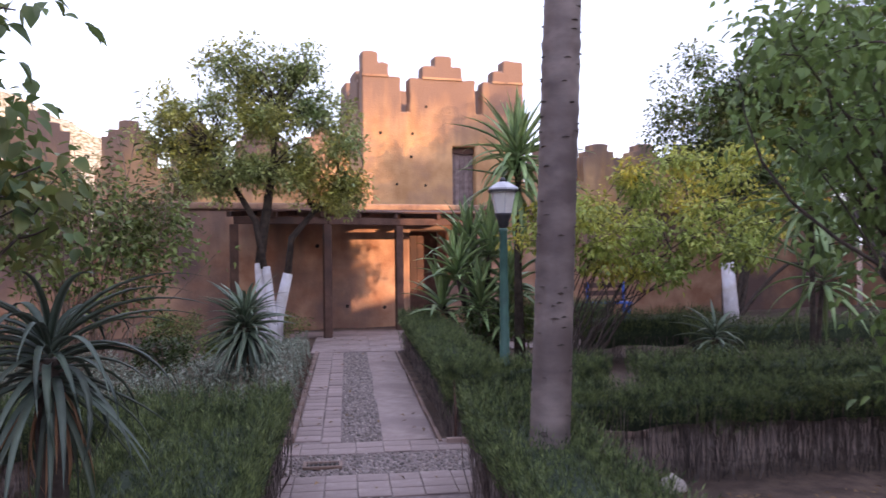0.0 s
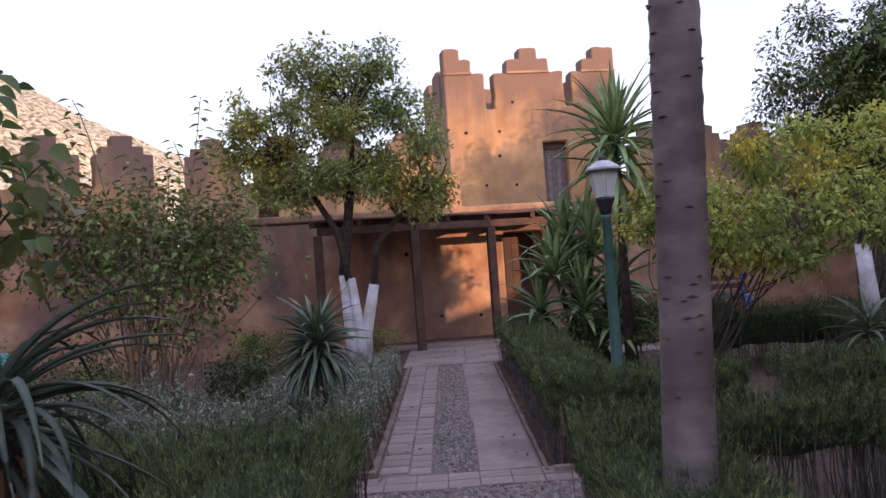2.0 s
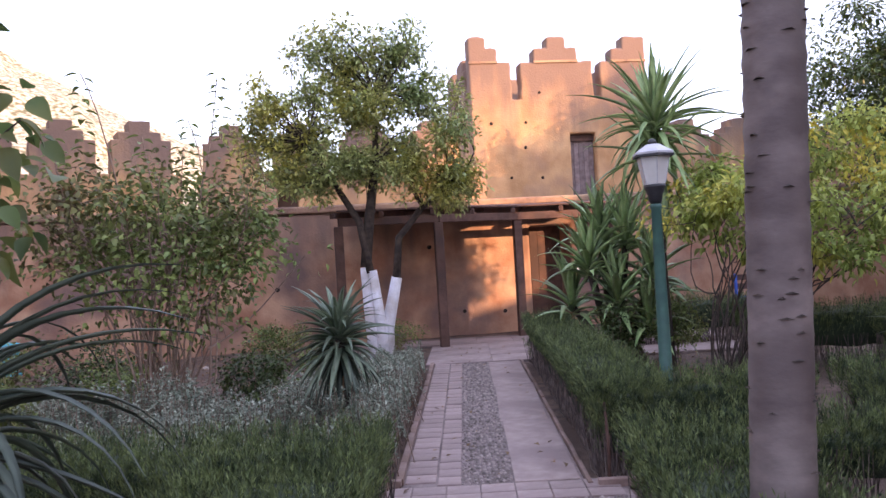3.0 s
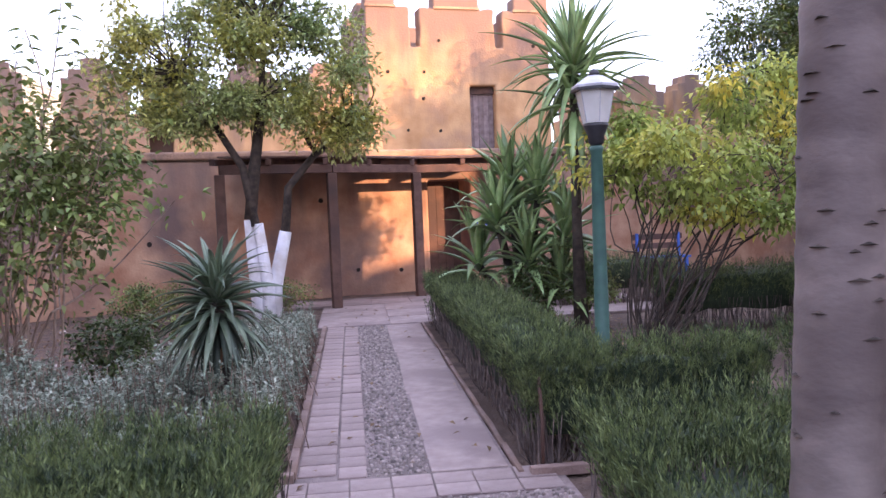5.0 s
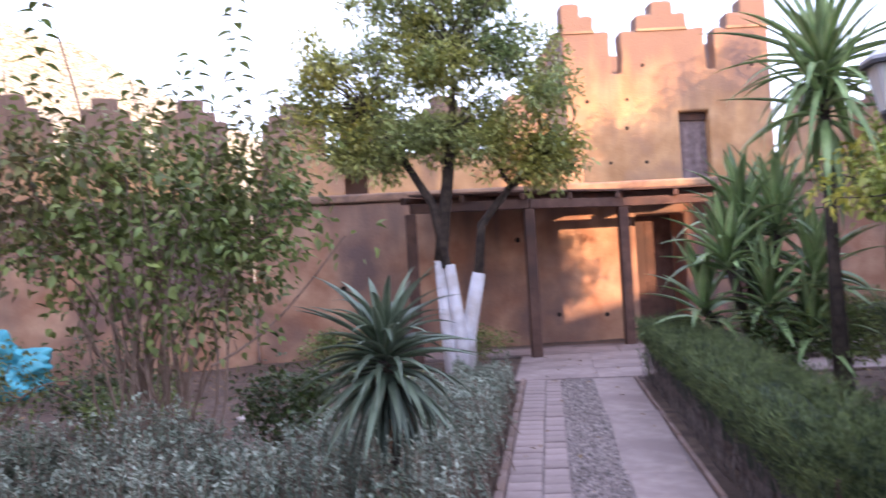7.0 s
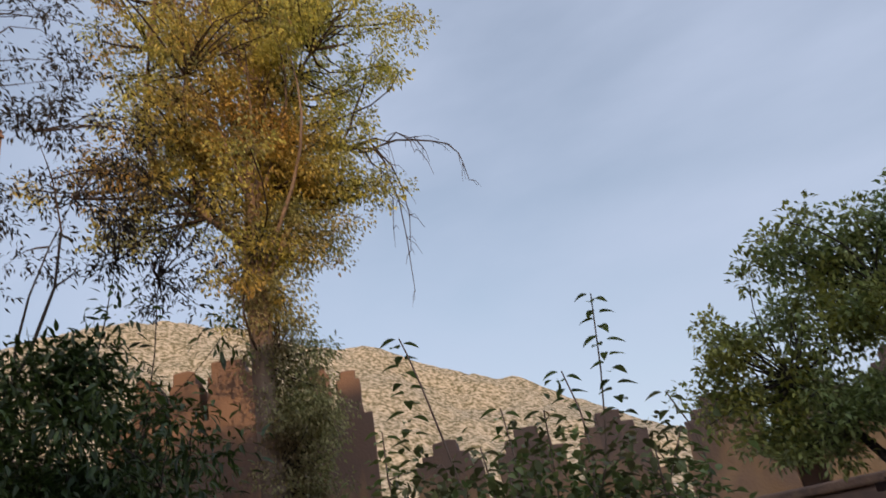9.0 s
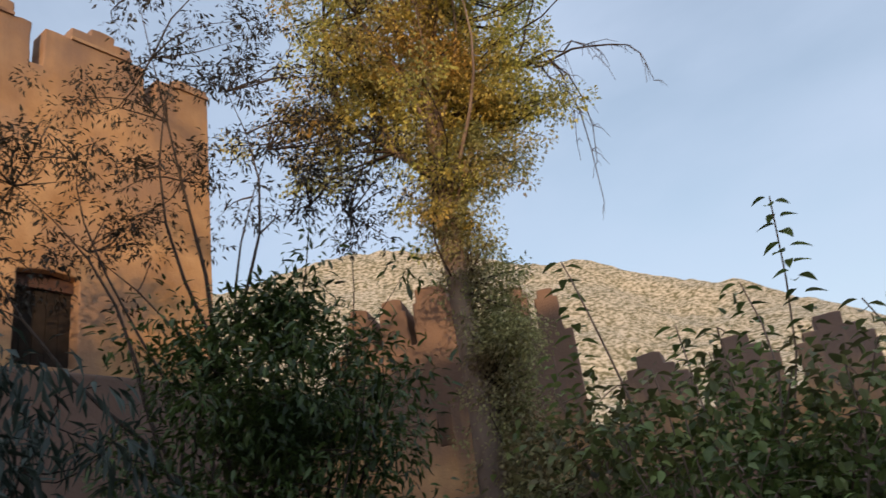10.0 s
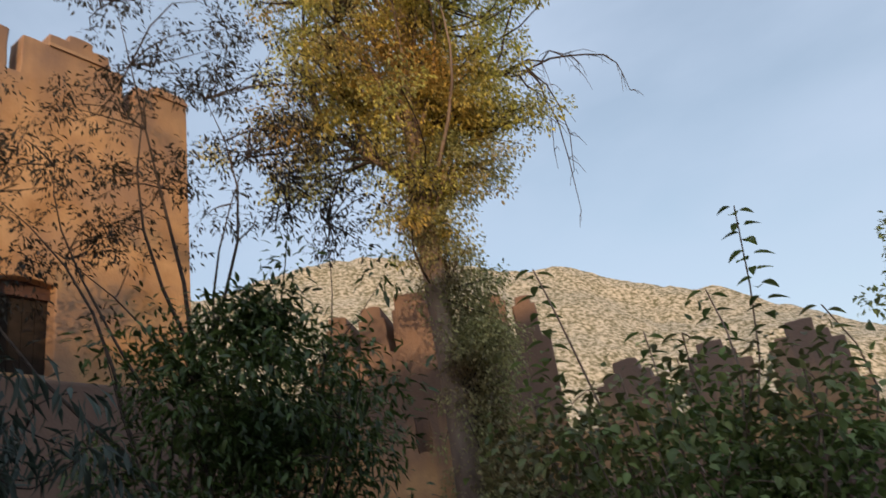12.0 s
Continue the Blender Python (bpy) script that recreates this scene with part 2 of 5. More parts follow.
# ------------------------------------------------ mesh helpers
class Geo:
    """Collects vertices and faces for one mesh."""

    def __init__(self):
        self.v, self.f = [], []

    def add(self, verts, faces):
        o = len(self.v)
        self.v.extend(verts)
        self.f.extend([tuple(i + o for i in q) for q in faces])

    def tube(self, pts, radii, sides=6, cap=True):
        rings = []
        n = len(pts)
        pts = [Vector(p) for p in pts]
        up = Vector((0.3, 0.9, 0.2)).normalized()
        for i, p in enumerate(pts):
            d = (pts[min(i + 1, n - 1)] - pts[max(i - 1, 0)]).normalized()
            a = d.cross(up)
            if a.length < 0.05:
                a = d.cross(Vector((1, 0, 0)))
            a.normalize()
            b = d.cross(a)
            rings.append([p + (a * math.cos(k * math.tau / sides) + b * math.sin(k * math.tau / sides)) * radii[i] for k in range(sides)])
        faces = []
        for i in range(n - 1):
            for k in range(sides):
                k2 = (k + 1) % sides
                faces.append((i * sides + k, i * sides + k2, (i + 1) * sides + k2, (i + 1) * sides + k))
        if cap:
            faces.append(tuple(range(sides - 1, -1, -1)))
            faces.append(tuple((n - 1) * sides + k for k in range(sides)))
        self.add([v for r in rings for v in r], faces)

    def box(self, x0, y0, z0, x1, y1, z1):
        vs = [(x, y, z) for x in (x0, x1) for y in (y0, y1) for z in (z0, z1)]
        self.add(vs, [(0, 1, 3, 2), (4, 6, 7, 5), (0, 4, 5, 1), (2, 3, 7, 6), (0, 2, 6, 4), (1, 5, 7, 3)])

    def lathe(self, profile, sides=24, center=(0, 0)):
        cx, cy = center
        vs, fs = [], []
        for r, z in profile:
            for k in range(sides):
                a = k * math.tau / sides
                vs.append((cx + r * math.cos(a), cy + r * math.sin(a), z))
        for i in range(len(profile) - 1):
            for k in range(sides):
                k2 = (k + 1) % sides
                fs.append((i * sides + k, i * sides + k2, (i + 1) * sides + k2, (i + 1) * sides + k))
        fs.append(tuple(range(sides - 1, -1, -1)))
        fs.append(tuple((len(profile) - 1) * sides + k for k in range(sides)))
        self.add(vs, fs)

    def prism(self, poly, p0, p1, thick):
        """Polygon (s, z) in the upright plane through p0 and p1, extruded back by thick."""
        p0, p1 = Vector(p0), Vector(p1)
        d = (p1 - p0).normalized()
        nrm = Vector((-d.y, d.x))
        n = len(poly)
        vs = []
        for k in (0, 1):
            for s, z in poly:
                q = p0 + d * s + nrm * (thick * k)
                vs.append((q.x, q.y, z))
        fs = [tuple(range(n)), tuple(range(2 * n - 1, n - 1, -1))]
        for i in range(n):
            j = (i + 1) % n
            fs.append((j, i, n + i, n + j))
        self.add(vs, fs)

    def prism_hole(self, poly, holes, p0, p1, thick):
        """The same as prism, with openings cut through."""
        p0, p1 = Vector(p0), Vector(p1)
        d = (p1 - p0).normalized()
        nrm = Vector((-d.y, d.x))
        bm = bmesh.new()
        for loop in [poly] + holes:
            vs = [bm.verts.new((p0.x + d.x * q, p0.y + d.y * q, z)) for q, z in loop]
            for i in range(len(vs)):
                bm.edges.new((vs[i], vs[(i + 1) % len(vs)]))
        bmesh.ops.triangle_fill(bm, use_beauty=True, use_dissolve=False, edges=bm.edges[:])
        ext = bmesh.ops.extrude_face_region(bm, geom=bm.faces[:])
        for v in ext["geom"]:
            if isinstance(v, bmesh.types.BMVert):
                v.co += Vector((nrm.x, nrm.y, 0)) * thick
        bm.verts.index_update()
        self.add([v.co.copy() for v in bm.verts], [tuple(v.index for v in f.verts) for f in bm.faces])
        bm.free()

    def mesh(self, name):
        m = bpy.data.meshes.new(name)
        m.from_pydata([tuple(v) for v in self.v], [], self.f)
        m.validate()
        return m


def link(name, mesh, material, parent=None, label="", smooth=False):
    ob = new(name, mesh)
    if material and not mesh.materials:
        mesh.materials.append(material)
    if smooth:
        mesh.polygons.foreach_set("use_smooth", [True] * len(mesh.polygons))
    if parent:
        ob.parent = parent
    if label:
        ob["label"] = label
    return ob


def part(name, geo, material, parent=None, label="", smooth=False):
    return link(name, geo.mesh(name), material, parent, label, smooth)


def fix_normals(ob):
    bm = bmesh.new()
    bm.from_mesh(ob.data)
    bmesh.ops.recalc_face_normals(bm, faces=bm.faces)
    bm.to_mesh(ob.data)
    bm.free()
    return ob


def bevel(ob, width=0.03, segments=2):
    fix_normals(ob)
    md = ob.modifiers.new("bevel", "BEVEL")
    md.width, md.segments, md.limit_method, md.angle_limit = width, segments, "ANGLE", radians(40)
    return ob


def thing(name, loc, label, category, group="", kind=""):
    e = new(name)
    e.location = loc
    e.empty_display_size = 0.2
    return tagged(e, label, category, group, kind)


def leaf_mesh(name, centers, dirs, normals, lengths, widths, fold=0.25, bend=0.15):
    """Many pointed leaves, each six vertices and four faces, as one mesh."""
    c, d, nn = np.asarray(centers, float), np.asarray(dirs, float), np.asarray(normals, float)
    d /= np.linalg.norm(d, axis=1)[:, None] + 1e-9
    s = np.cross(d, nn)
    s /= np.linalg.norm(s, axis=1)[:, None] + 1e-9
    u = np.cross(s, d)
    L, W = np.asarray(lengths)[:, None], np.asarray(widths)[:, None]
    mid = c + d * L * 0.45
    v = np.stack([c, mid + s * W * 0.5 + u * W * fold, mid, mid - s * W * 0.5 + u * W * fold, c + d * L - u * L * bend], 1)
    n = len(c)
    idx = np.arange(n)[:, None] * 5
    tris = np.concatenate([idx + np.array([[0, 2, 1]]), idx + np.array([[0, 3, 2]]), idx + np.array([[1, 2, 4]]), idx + np.array([[2, 3, 4]])], 1).reshape(-1, 3)
    return tri_mesh(name, v.reshape(-1, 3), tris)


def fine_leaf_mesh(name, centers, dirs, normals, lengths, widths, fold=0.22, bend=0.22):
    """Rounded pointed leaves with a folded midrib, for plants close by."""
    c, d, nn = np.asarray(centers, float), np.asarray(dirs, float), np.asarray(normals, float)
    d /= np.linalg.norm(d, axis=1)[:, None] + 1e-9
    s = np.cross(d, nn)
    s /= np.linalg.norm(s, axis=1)[:, None] + 1e-9
    u = np.cross(s, d)
    L, W = np.asarray(lengths)[:, None], np.asarray(widths)[:, None]
    fs, ws = (0.12, 0.32, 0.58, 0.82), (0.62, 1.0, 0.85, 0.40)
    cols = [c]
    for f, w in zip(fs, ws):
        m = c + d * L * f - u * L * bend * f * f
        cols += [m + s * W * 0.5 * w + u * W * fold * w, m, m - s * W * 0.5 * w + u * W * fold * w]
    cols.append(c + d * L - u * L * bend)
    v = np.stack(cols, 1)
    t = [(0, 2, 1), (0, 3, 2)]
    for k in range(3):
        o = 1 + 3 * k
        t += [(o, o + 1, o + 4), (o, o + 4, o + 3), (o + 1, o + 2, o + 5), (o + 1, o + 5, o + 4)]
    t += [(10, 11, 13), (11, 12, 13)]
    idx = np.arange(len(c))[:, None] * 14
    tris = np.concatenate([idx + np.array([q]) for q in t], 1).reshape(-1, 3)
    return tri_mesh(name, v.reshape(-1, 3), tris)


def tri_mesh(name, verts, tris):
    m = bpy.data.meshes.new(name)
    m.vertices.add(len(verts))
    m.vertices.foreach_set("co", np.ascontiguousarray(verts, dtype=np.float32).ravel())
    m.loops.add(len(tris) * 3)
    m.loops.foreach_set("vertex_index", np.ascontiguousarray(tris, dtype=np.int32).ravel())
    m.polygons.add(len(tris))
    m.polygons.foreach_set("loop_start", np.arange(0, len(tris) * 3, 3, dtype=np.int32))
    m.update(calc_edges=True)
    m.validate()
    return m


def needle_mesh(name, base, tip, width, rng):
    """Thin blades from base to tip."""
    b, t = np.asarray(base), np.asarray(tip)
    r = rng.normal(size=b.shape)
    s = np.cross(t - b, r)
    s /= np.linalg.norm(s, axis=1)[:, None] + 1e-9
    m = b * 0.55 + t * 0.45
    v = np.stack([b, m + s * width, t, m - s * width], 1)
    n = len(b)
    idx = np.arange(n)[:, None] * 4
    tris = np.concatenate([idx + np.array([[0, 1, 2]]), idx + np.array([[0, 2, 3]])], 1).reshape(-1, 3)
    return tri_mesh(name, v.reshape(-1, 3), tris)


def rand_dirs(rng, n):
    v = rng.normal(size=(n, 3))
    return v / np.linalg.norm(v, axis=1)[:, None]


# ------------------------------------------------ ground and large structure
def ground():
    g = Geo()
    xs = np.concatenate([[-3000, -600, -120, -40], np.linspace(-14, 14, 57), [40, 120, 600, 3000]])
    ys = np.concatenate([[-3000, -600, -120, -30], np.linspace(-9, 19, 57), [40, 120, 600, 3000]])
    vs, fs = [], []
    for y in ys:
        for x in xs:
            z = -0.03
            if -13 < x < 13 and -8 < y < 18.5 and not (-0.75 < x < 1.35 and y < 12.4 or -2.3 < x < 4.3 and 12.2 < y < 16):
                z += 0.035 * noise.noise((x * 1.3, y * 1.3, 0)) + 0.02
            vs.append((x, y, z))
    w = len(xs)
    for j in range(len(ys) - 1):
        for i in range(w - 1):
            fs.append((j * w + i, j * w + i + 1, (j + 1) * w + i + 1, (j + 1) * w + i))
    g.add(vs, fs)
    ob = part("ground", g, SOIL, smooth=True)
    tagged(ob, "dry brown garden soil between the hedges and beds", "ground", kind="structure")


ground()


def seg_len(a, b):
    return (Vector(b) - Vector(a)).length


def crenel_profile(length, z0, zc, merlons):
    """Wall outline with stepped merlons: each a list of (s0, s1, z) tiers, from the widest up."""
    top = [(0.0, zc)]
    for tiers in merlons:
        left = []
        right = []
        zprev = zc
        for s0, s1, z in tiers:
            left += [(s0, zprev), (s0, z)]
            right += [(s1, zprev), (s1, z)]
            zprev = z
        top += left + right[::-1]
    top.append((length, zc))
    pts = [(min(max(p[0], 0.0), length), p[1]) for p in top]
    # worn edges: each straight run broken up and rubbed uneven
    out = []
    for (s0, za), (s1, zb) in zip(pts, pts[1:]):
        run = math.hypot(s1 - s0, zb - za)
        if run < 1e-4:
            continue
        k = max(1, int(run / 0.11))
        for i in range(k):
            f = i / k
            q, z = s0 + (s1 - s0) * f, za + (zb - za) * f
            w = 0.026 if run > 0.05 else 0.0
            if 0.001 < q < length - 0.001:
                q += w * noise.noise((q * 5.1, z * 5.1, length))
            z += w * noise.noise((q * 4.3, z * 4.3, length + 9.0)) - (0.018 if i == 0 else 0.0)
            out.append((q, z))
    out.append(pts[-1])
    return [(0.0, z0), (length, z0)] + out[::-1]


def merlon_row(length, zc, pitch, width, start=0.15):
    rows = []
    s = start
    while s + width < length:
        j = 0.04 * noise.noise((s * 3.1, zc, 1.0))
        rows.append([(s, s + width, zc + 0.60 + j), (s + width * 0.12, s + width * 0.82, zc + 0.75 + j), (s + width * 0.30, s + width * 0.66, zc + 0.92 + 2 * j)])
        s += pitch
    return rows


def wall(name, p0, p1, poly, thick, material, label):
    g = Geo()
    g.prism(poly, p0, p1, thick)
    ob = bevel(part(name, g, material), 0.045, 3)
    return tagged(ob, label, "wall", kind="structure")


NICHE2, NICHE3 = (0.35, 2.7), (1.62,)
# low garden wall, front faces, from the far corner round to the east
LOW = [(-10.9, 9.6), (-8.3, 12.9), (-4.42, 15.335), (13.5, 19.75)]
for i in range(3):
    p0, p1 = LOW[i], LOW[i + 1]
    n = seg_len(p0, p1)
    g = Geo()
    g.prism_hole([(0, -0.2), (n, -0.2), (n, 2.36), (0, 2.36)], [[(6.85, 0.01), (6.05, 0.01), (6.05, 1.95), (6.85, 1.95)]] if i == 2 else [], p0, p1, 0.9)
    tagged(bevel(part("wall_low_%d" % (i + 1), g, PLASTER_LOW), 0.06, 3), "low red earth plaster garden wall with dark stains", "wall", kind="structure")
    g = Geo()
    # worn coping course
    d = (Vector(p1) - Vector(p0)).normalized()
    off = Vector((d.y, -d.x)) * 0.05
    q0, q1 = Vector(p0) + off, Vector(p1) + off
    g.prism([(0, 2.363), (n, 2.363), (n, 2.50), (0, 2.50)], q0, q1, 0.95)
    ob = bevel(part("wall_coping_%d" % (i + 1), g, WEATHERED), 0.04, 3)
    tagged(ob, "weathered dark coping along the garden wall", "coping", kind="structure")


def back_wall(idx, p0, p1, setback, zc, niches=(), start=0.12):
    d = (Vector(p1) - Vector(p0)).normalized()
    nrm = Vector((-d.y, d.x))
    a, b = Vector(p0) + nrm * setback, Vector(p1) + nrm * setback
    n = seg_len(a, b)
    holes = [[(q + .19, 2.56), (q - .19, 2.56)] + [(q - .19 * math.cos(math.pi * k / 8), 2.85 + .17 * math.sin(math.pi * k / 8)) for k in range(9)] for q in niches]
    g = Geo()
    g.prism_hole(crenel_profile(n, 2.3, zc, merlon_row(n, zc, 1.27, 1.03, start)), holes, a, b, 0.45)
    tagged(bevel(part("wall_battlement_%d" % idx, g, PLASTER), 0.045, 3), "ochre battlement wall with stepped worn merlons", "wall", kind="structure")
    if holes:
        g = Geo()
        g.prism([(0.1, 2.35), (n - 0.1, 2.35), (n - 0.1, zc - .1), (0.1, zc - .1)], a + nrm * 0.46, b + nrm * 0.46, 0.12)
        tagged(fix_normals(part("wall_niche_back_%d" % idx, g, PLASTER_LOW)), "plaster back of the arched niches", "wall", kind="structure")


back_wall(1, LOW[0], LOW[1], 0.8, 3.35)
back_wall(2, LOW[1], LOW[2], 0.8, 3.25, NICHE2, 0.86)
back_wall(3, LOW[2], (0.9, 16.645), 0.8, 3.22, NICHE3)
back_wall(4, (4.6, 17.557), LOW[3], 0.8, 3.15)


def putlog_holes(parent, p0, p1, spots):
    d = (Vector(p1) - Vector(p0)).normalized()
    nrm = Vector((-d.y, d.x))
    # thin plates on the wall face, coloured near-black like the shade in a hole
    for s, z in spots:
        q = Vector(p0) + d * s - nrm * 0.012
        g = Geo()
        k = 9
        r = 0.035 + 0.02 * abs(noise.noise((s * 5, z * 5, 2)))
        ring = [(q.x + d.x * r * math.cos(a) * (1 + 0.2 * noise.noise((s, z, a))), q.y + d.y * r * math.cos(a), z + r * math.sin(a)) for a in [i * math.tau / k for i in range(k)]]
        ring2 = [(x + nrm.x * 0.02, y + nrm.y * 0.02, zz) for x, y, zz in ring]
        g.add(ring + ring2, [tuple(range(k))] + [(i, (i + 1) % k, k + (i + 1) % k, k + i) for i in range(k)])
        part("putlog_hole", g, RECESS_SHADE, parent)


putlog_holes(bpy.data.objects["wall_low_3"], LOW[2], LOW[3], [(4.7, 0.43), (5.48, 0.38), (2.48, 1.05), (1.33, 1.05), (4.1, 1.65)])


def tower(name, p0, p1, depth, z0, zc, merlons, door, holes, label, plaster, boards, rise):
    """Square tower: front wall with a door recess, two side walls, a back wall."""
    d = (Vector(p1) - Vector(p0)).normalized()
    nrm = Vector((-d.y, d.x))
    n = seg_len(p0, p1)
    e = thing(name, (0, 0, 0), label, "tower", kind="structure")
    T = 0.4
    ds0, ds1, dz0, dz1 = door
    w = ds1 - ds0
    arch = [(ds0 + w * k / 8, dz1 + rise * math.sin(math.pi * k / 8)) for k in range(9)]
    if rise == 0:
        arch = [arch[0], arch[-1]]
    g = Geo()
    g.prism_hole(crenel_profile(n, z0, zc, merlons), [[(ds1, dz0), (ds0, dz0)] + arch], p0, p1, T)
    bevel(part("front_wall", g, plaster, e), 0.05, 3)
    # door boards set back in the opening; tower_west's are blackened as an unlit void
    k = 5
    for i in range(k):
        g = Geo()
        q0 = Vector(p0) + nrm * 0.22
        q1 = Vector(p1) + nrm * 0.22
        bw = w / k
        g.prism([(ds0 + bw * i + 0.004, dz0), (ds0 + bw * (i + 1) - 0.004, dz0), (ds0 + bw * (i + 1) - 0.004, dz1 + 0.1), (ds0 + bw * i + 0.004, dz1 + 0.1)], q0, q1, 0.05 + 0.006 * (i % 2))
        fix_normals(part("door_board", g, boards, e))
    g = Geo()
    q0, q1 = Vector(p0) + nrm * 0.16, Vector(p1) + nrm * 0.16
    g.prism([(ds0, dz1 - 0.16), (ds1, dz1 - 0.16), (ds1, dz1 + 0.1), (ds0, dz1 + 0.1)], q0, q1, 0.055)
    fix_normals(part("door_lintel", g, WOOD, e))
    # sides and back
    a, b = Vector(p0), Vector(p1)
    for q0, q1 in ((a + nrm * depth, a + nrm * (T + 0.003)), (b + nrm * (T + 0.003), b + nrm * depth), (b + nrm * depth - d * 0.003, a + nrm * depth + d * 0.003)):
        m = seg_len(q0, q1)
        g = Geo()
        g.prism(crenel_profile(m, z0, zc, [[(q, w, z + 0.87) for q, w, z in ((t[0][0], t[0][1], zc), (t[1][0], t[1][1], zc + 0.3))] for t in merlon_row(m, zc, 1.5, 1.15, 0.25)]), q0, q1, T)
        bevel(part("side_wall", g, plaster, e), 0.05, 2)
    # roof deck
    g = Geo()
    i0, i1 = a + nrm * 0.45 + d * 0.45, b + nrm * 0.45 - d * 0.45
    m = seg_len(i0, i1)
    g.prism([(0, zc - 0.7), (m, zc - 0.7), (m, zc - 0.55), (0, zc - 0.55)], i0, i1, depth - 0.9)
    fix_normals(part("roof_deck", g, WEATHERED, e))
    # thin string course under each merlon step
    for tiers in merlons:
        s0, s1, z = tiers[0]
        g = Geo()
        q0, q1 = a - nrm * 0.035, b - nrm * 0.035
        c0, c1 = (tiers[1][0], tiers[1][1]) if len(tiers) > 1 else (s0, s1)
        g.prism([(c0, z - 0.04), (c1, z - 0.04), (c1, z + 0.015), (c0, z + 0.015)], q0, q1, 0.09)
        fix_normals(part("string_course", g, WEATHERED, e))
    putlog_holes(e, p0, p1, holes)
    return e


tower("tower_main", (0.56, 20.2), (4.836, 20.942), 3.6, -0.1, 5.08,
      [[(0, 1.0, 5.95), (0, 0.69, 6.28), (0, 0.42, 6.55)],
       [(1.22, 3.0, 5.94), (1.56, 2.64, 6.27), (1.88, 2.36, 6.53)],
       [(3.18, 4.34, 5.92), (3.46, 4.34, 6.22), (3.76, 4.34, 6.50)]],
      (2.36, 2.98, 2.45, 4.20), [(0.46, 4.5), (1.29, 4.5), (1.25, 3.91), (0.87, 3.21), (1.62, 3.19), (1.66, 5.2), (3.94, 5.12)],
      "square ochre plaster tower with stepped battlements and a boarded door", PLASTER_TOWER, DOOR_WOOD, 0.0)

LT0, LT1 = (-9.35, 2.35), (-11.2, 8.93)
LTN = seg_len(LT0, LT1)
tower("tower_west", LT0, LT1, 4.0, 0.0, 9.05,
      [[(0.3, 1.95, 9.75), (0.6, 1.6, 10.0), (0.8, 1.35, 10.25)],
       [(2.15, 3.88, 9.72), (2.5, 3.62, 9.95), (2.8, 3.35, 10.12)],
       [(4.06, 5.66, 9.72), (4.45, 5.42, 9.93), (4.75, 5.15, 10.05)],
       [(5.86, LTN, 9.60), (6.2, LTN, 9.75)]],
      (3.90, 4.72, 4.62, 5.86), [(2.6, 7.4), (3.3, 8.3), (3.0, 6.0), (3.5, 5.9), (5.0, 7.0), (4.6, 8.6), (1.9, 6.6), (2.2, 8.0)],
      "tall ochre plaster corner tower with worn merlons and a dark window", PLASTER_TALL, RECESS_SHADE, 0.05)
g = Geo()
g.prism([(0, -0.2), (LTN + 0.6, -0.2), (LTN + 0.6, 4.30), (0, 4.30)], Vector(LT0) + Vector((0.9, 0.25)), Vector(LT1) + Vector((0.9, 0.25)), 0.88)
tagged(bevel(part("wall_terrace", g, PLASTER_LOW), 0.06, 3), "earth plaster terrace wall below the corner tower", "wall", kind="structure")

# far corner turret rising behind the low wall
CT0, CT1 = (-12.2, 11.4), (-10.0, 13.6)
n = seg_len(CT0, CT1)
g = Geo()
g.prism(crenel_profile(n, -0.2, 5.35, [[(0.36, 0.83, 5.95), (0.42, 0.76, 6.15)], [(0.97, 1.48, 6.0), (1.03, 1.40, 6.22)], [(1.60, 2.55, 6.1), (1.66, 2.25, 6.35)]]), CT0, CT1, 1.6)
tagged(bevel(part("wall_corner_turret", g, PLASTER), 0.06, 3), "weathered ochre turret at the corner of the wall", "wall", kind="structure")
CR0, CR1 = (-9.56, 13.28), (-8.79, 14.1)
n = seg_len(CR0, CR1)
g = Geo()
g.prism(crenel_profile(n, -0.2, 5.0, [[(0.12, 0.48, 5.72), (0.18, 0.42, 5.86)], [(0.58, 0.98, 5.6), (0.64, 0.90, 5.74)]]), CR0, CR1, 0.5)
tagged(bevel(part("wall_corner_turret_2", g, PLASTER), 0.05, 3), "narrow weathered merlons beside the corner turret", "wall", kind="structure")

# plain walls that close the garden behind and to the east
for nm, x0, y0, x1, y1, h in (("wall_south", -15, -14, 13.4, -9, 4.2), ("wall_east", 13.5, -9, 14.2, 19.6, 3.2), ("wall_west", -11.5, -9, -10.8, 1.2, 4.3),
                              # unseen walls at x=20, stepped in height to block or pass the low sun
                              ("wall_sunblock_south", 20, -42, 20.6, -1.25, 12.2), ("wall_sunblock_low", 20.01, -1.247, 20.6, 1.6, 5.0), ("wall_sunblock_mid", 20.02, 1.603, 20.6, 2.7, 8.4), ("wall_sunblock_yard", 20.01, 2.703, 20.6, 8.6, 6.4), ("wall_sunblock_north", 20.02, 8.603, 20.6, 26, 8.4)):
    g = Geo()
    g.box(x0, y0, -0.2, x1, y1, h)
    tagged(bevel(part(nm, g, PLASTER_LOW), 0.05, 2), "plain earth plaster wall added to close the garden and shape its sunlight", "wall", kind="structure")


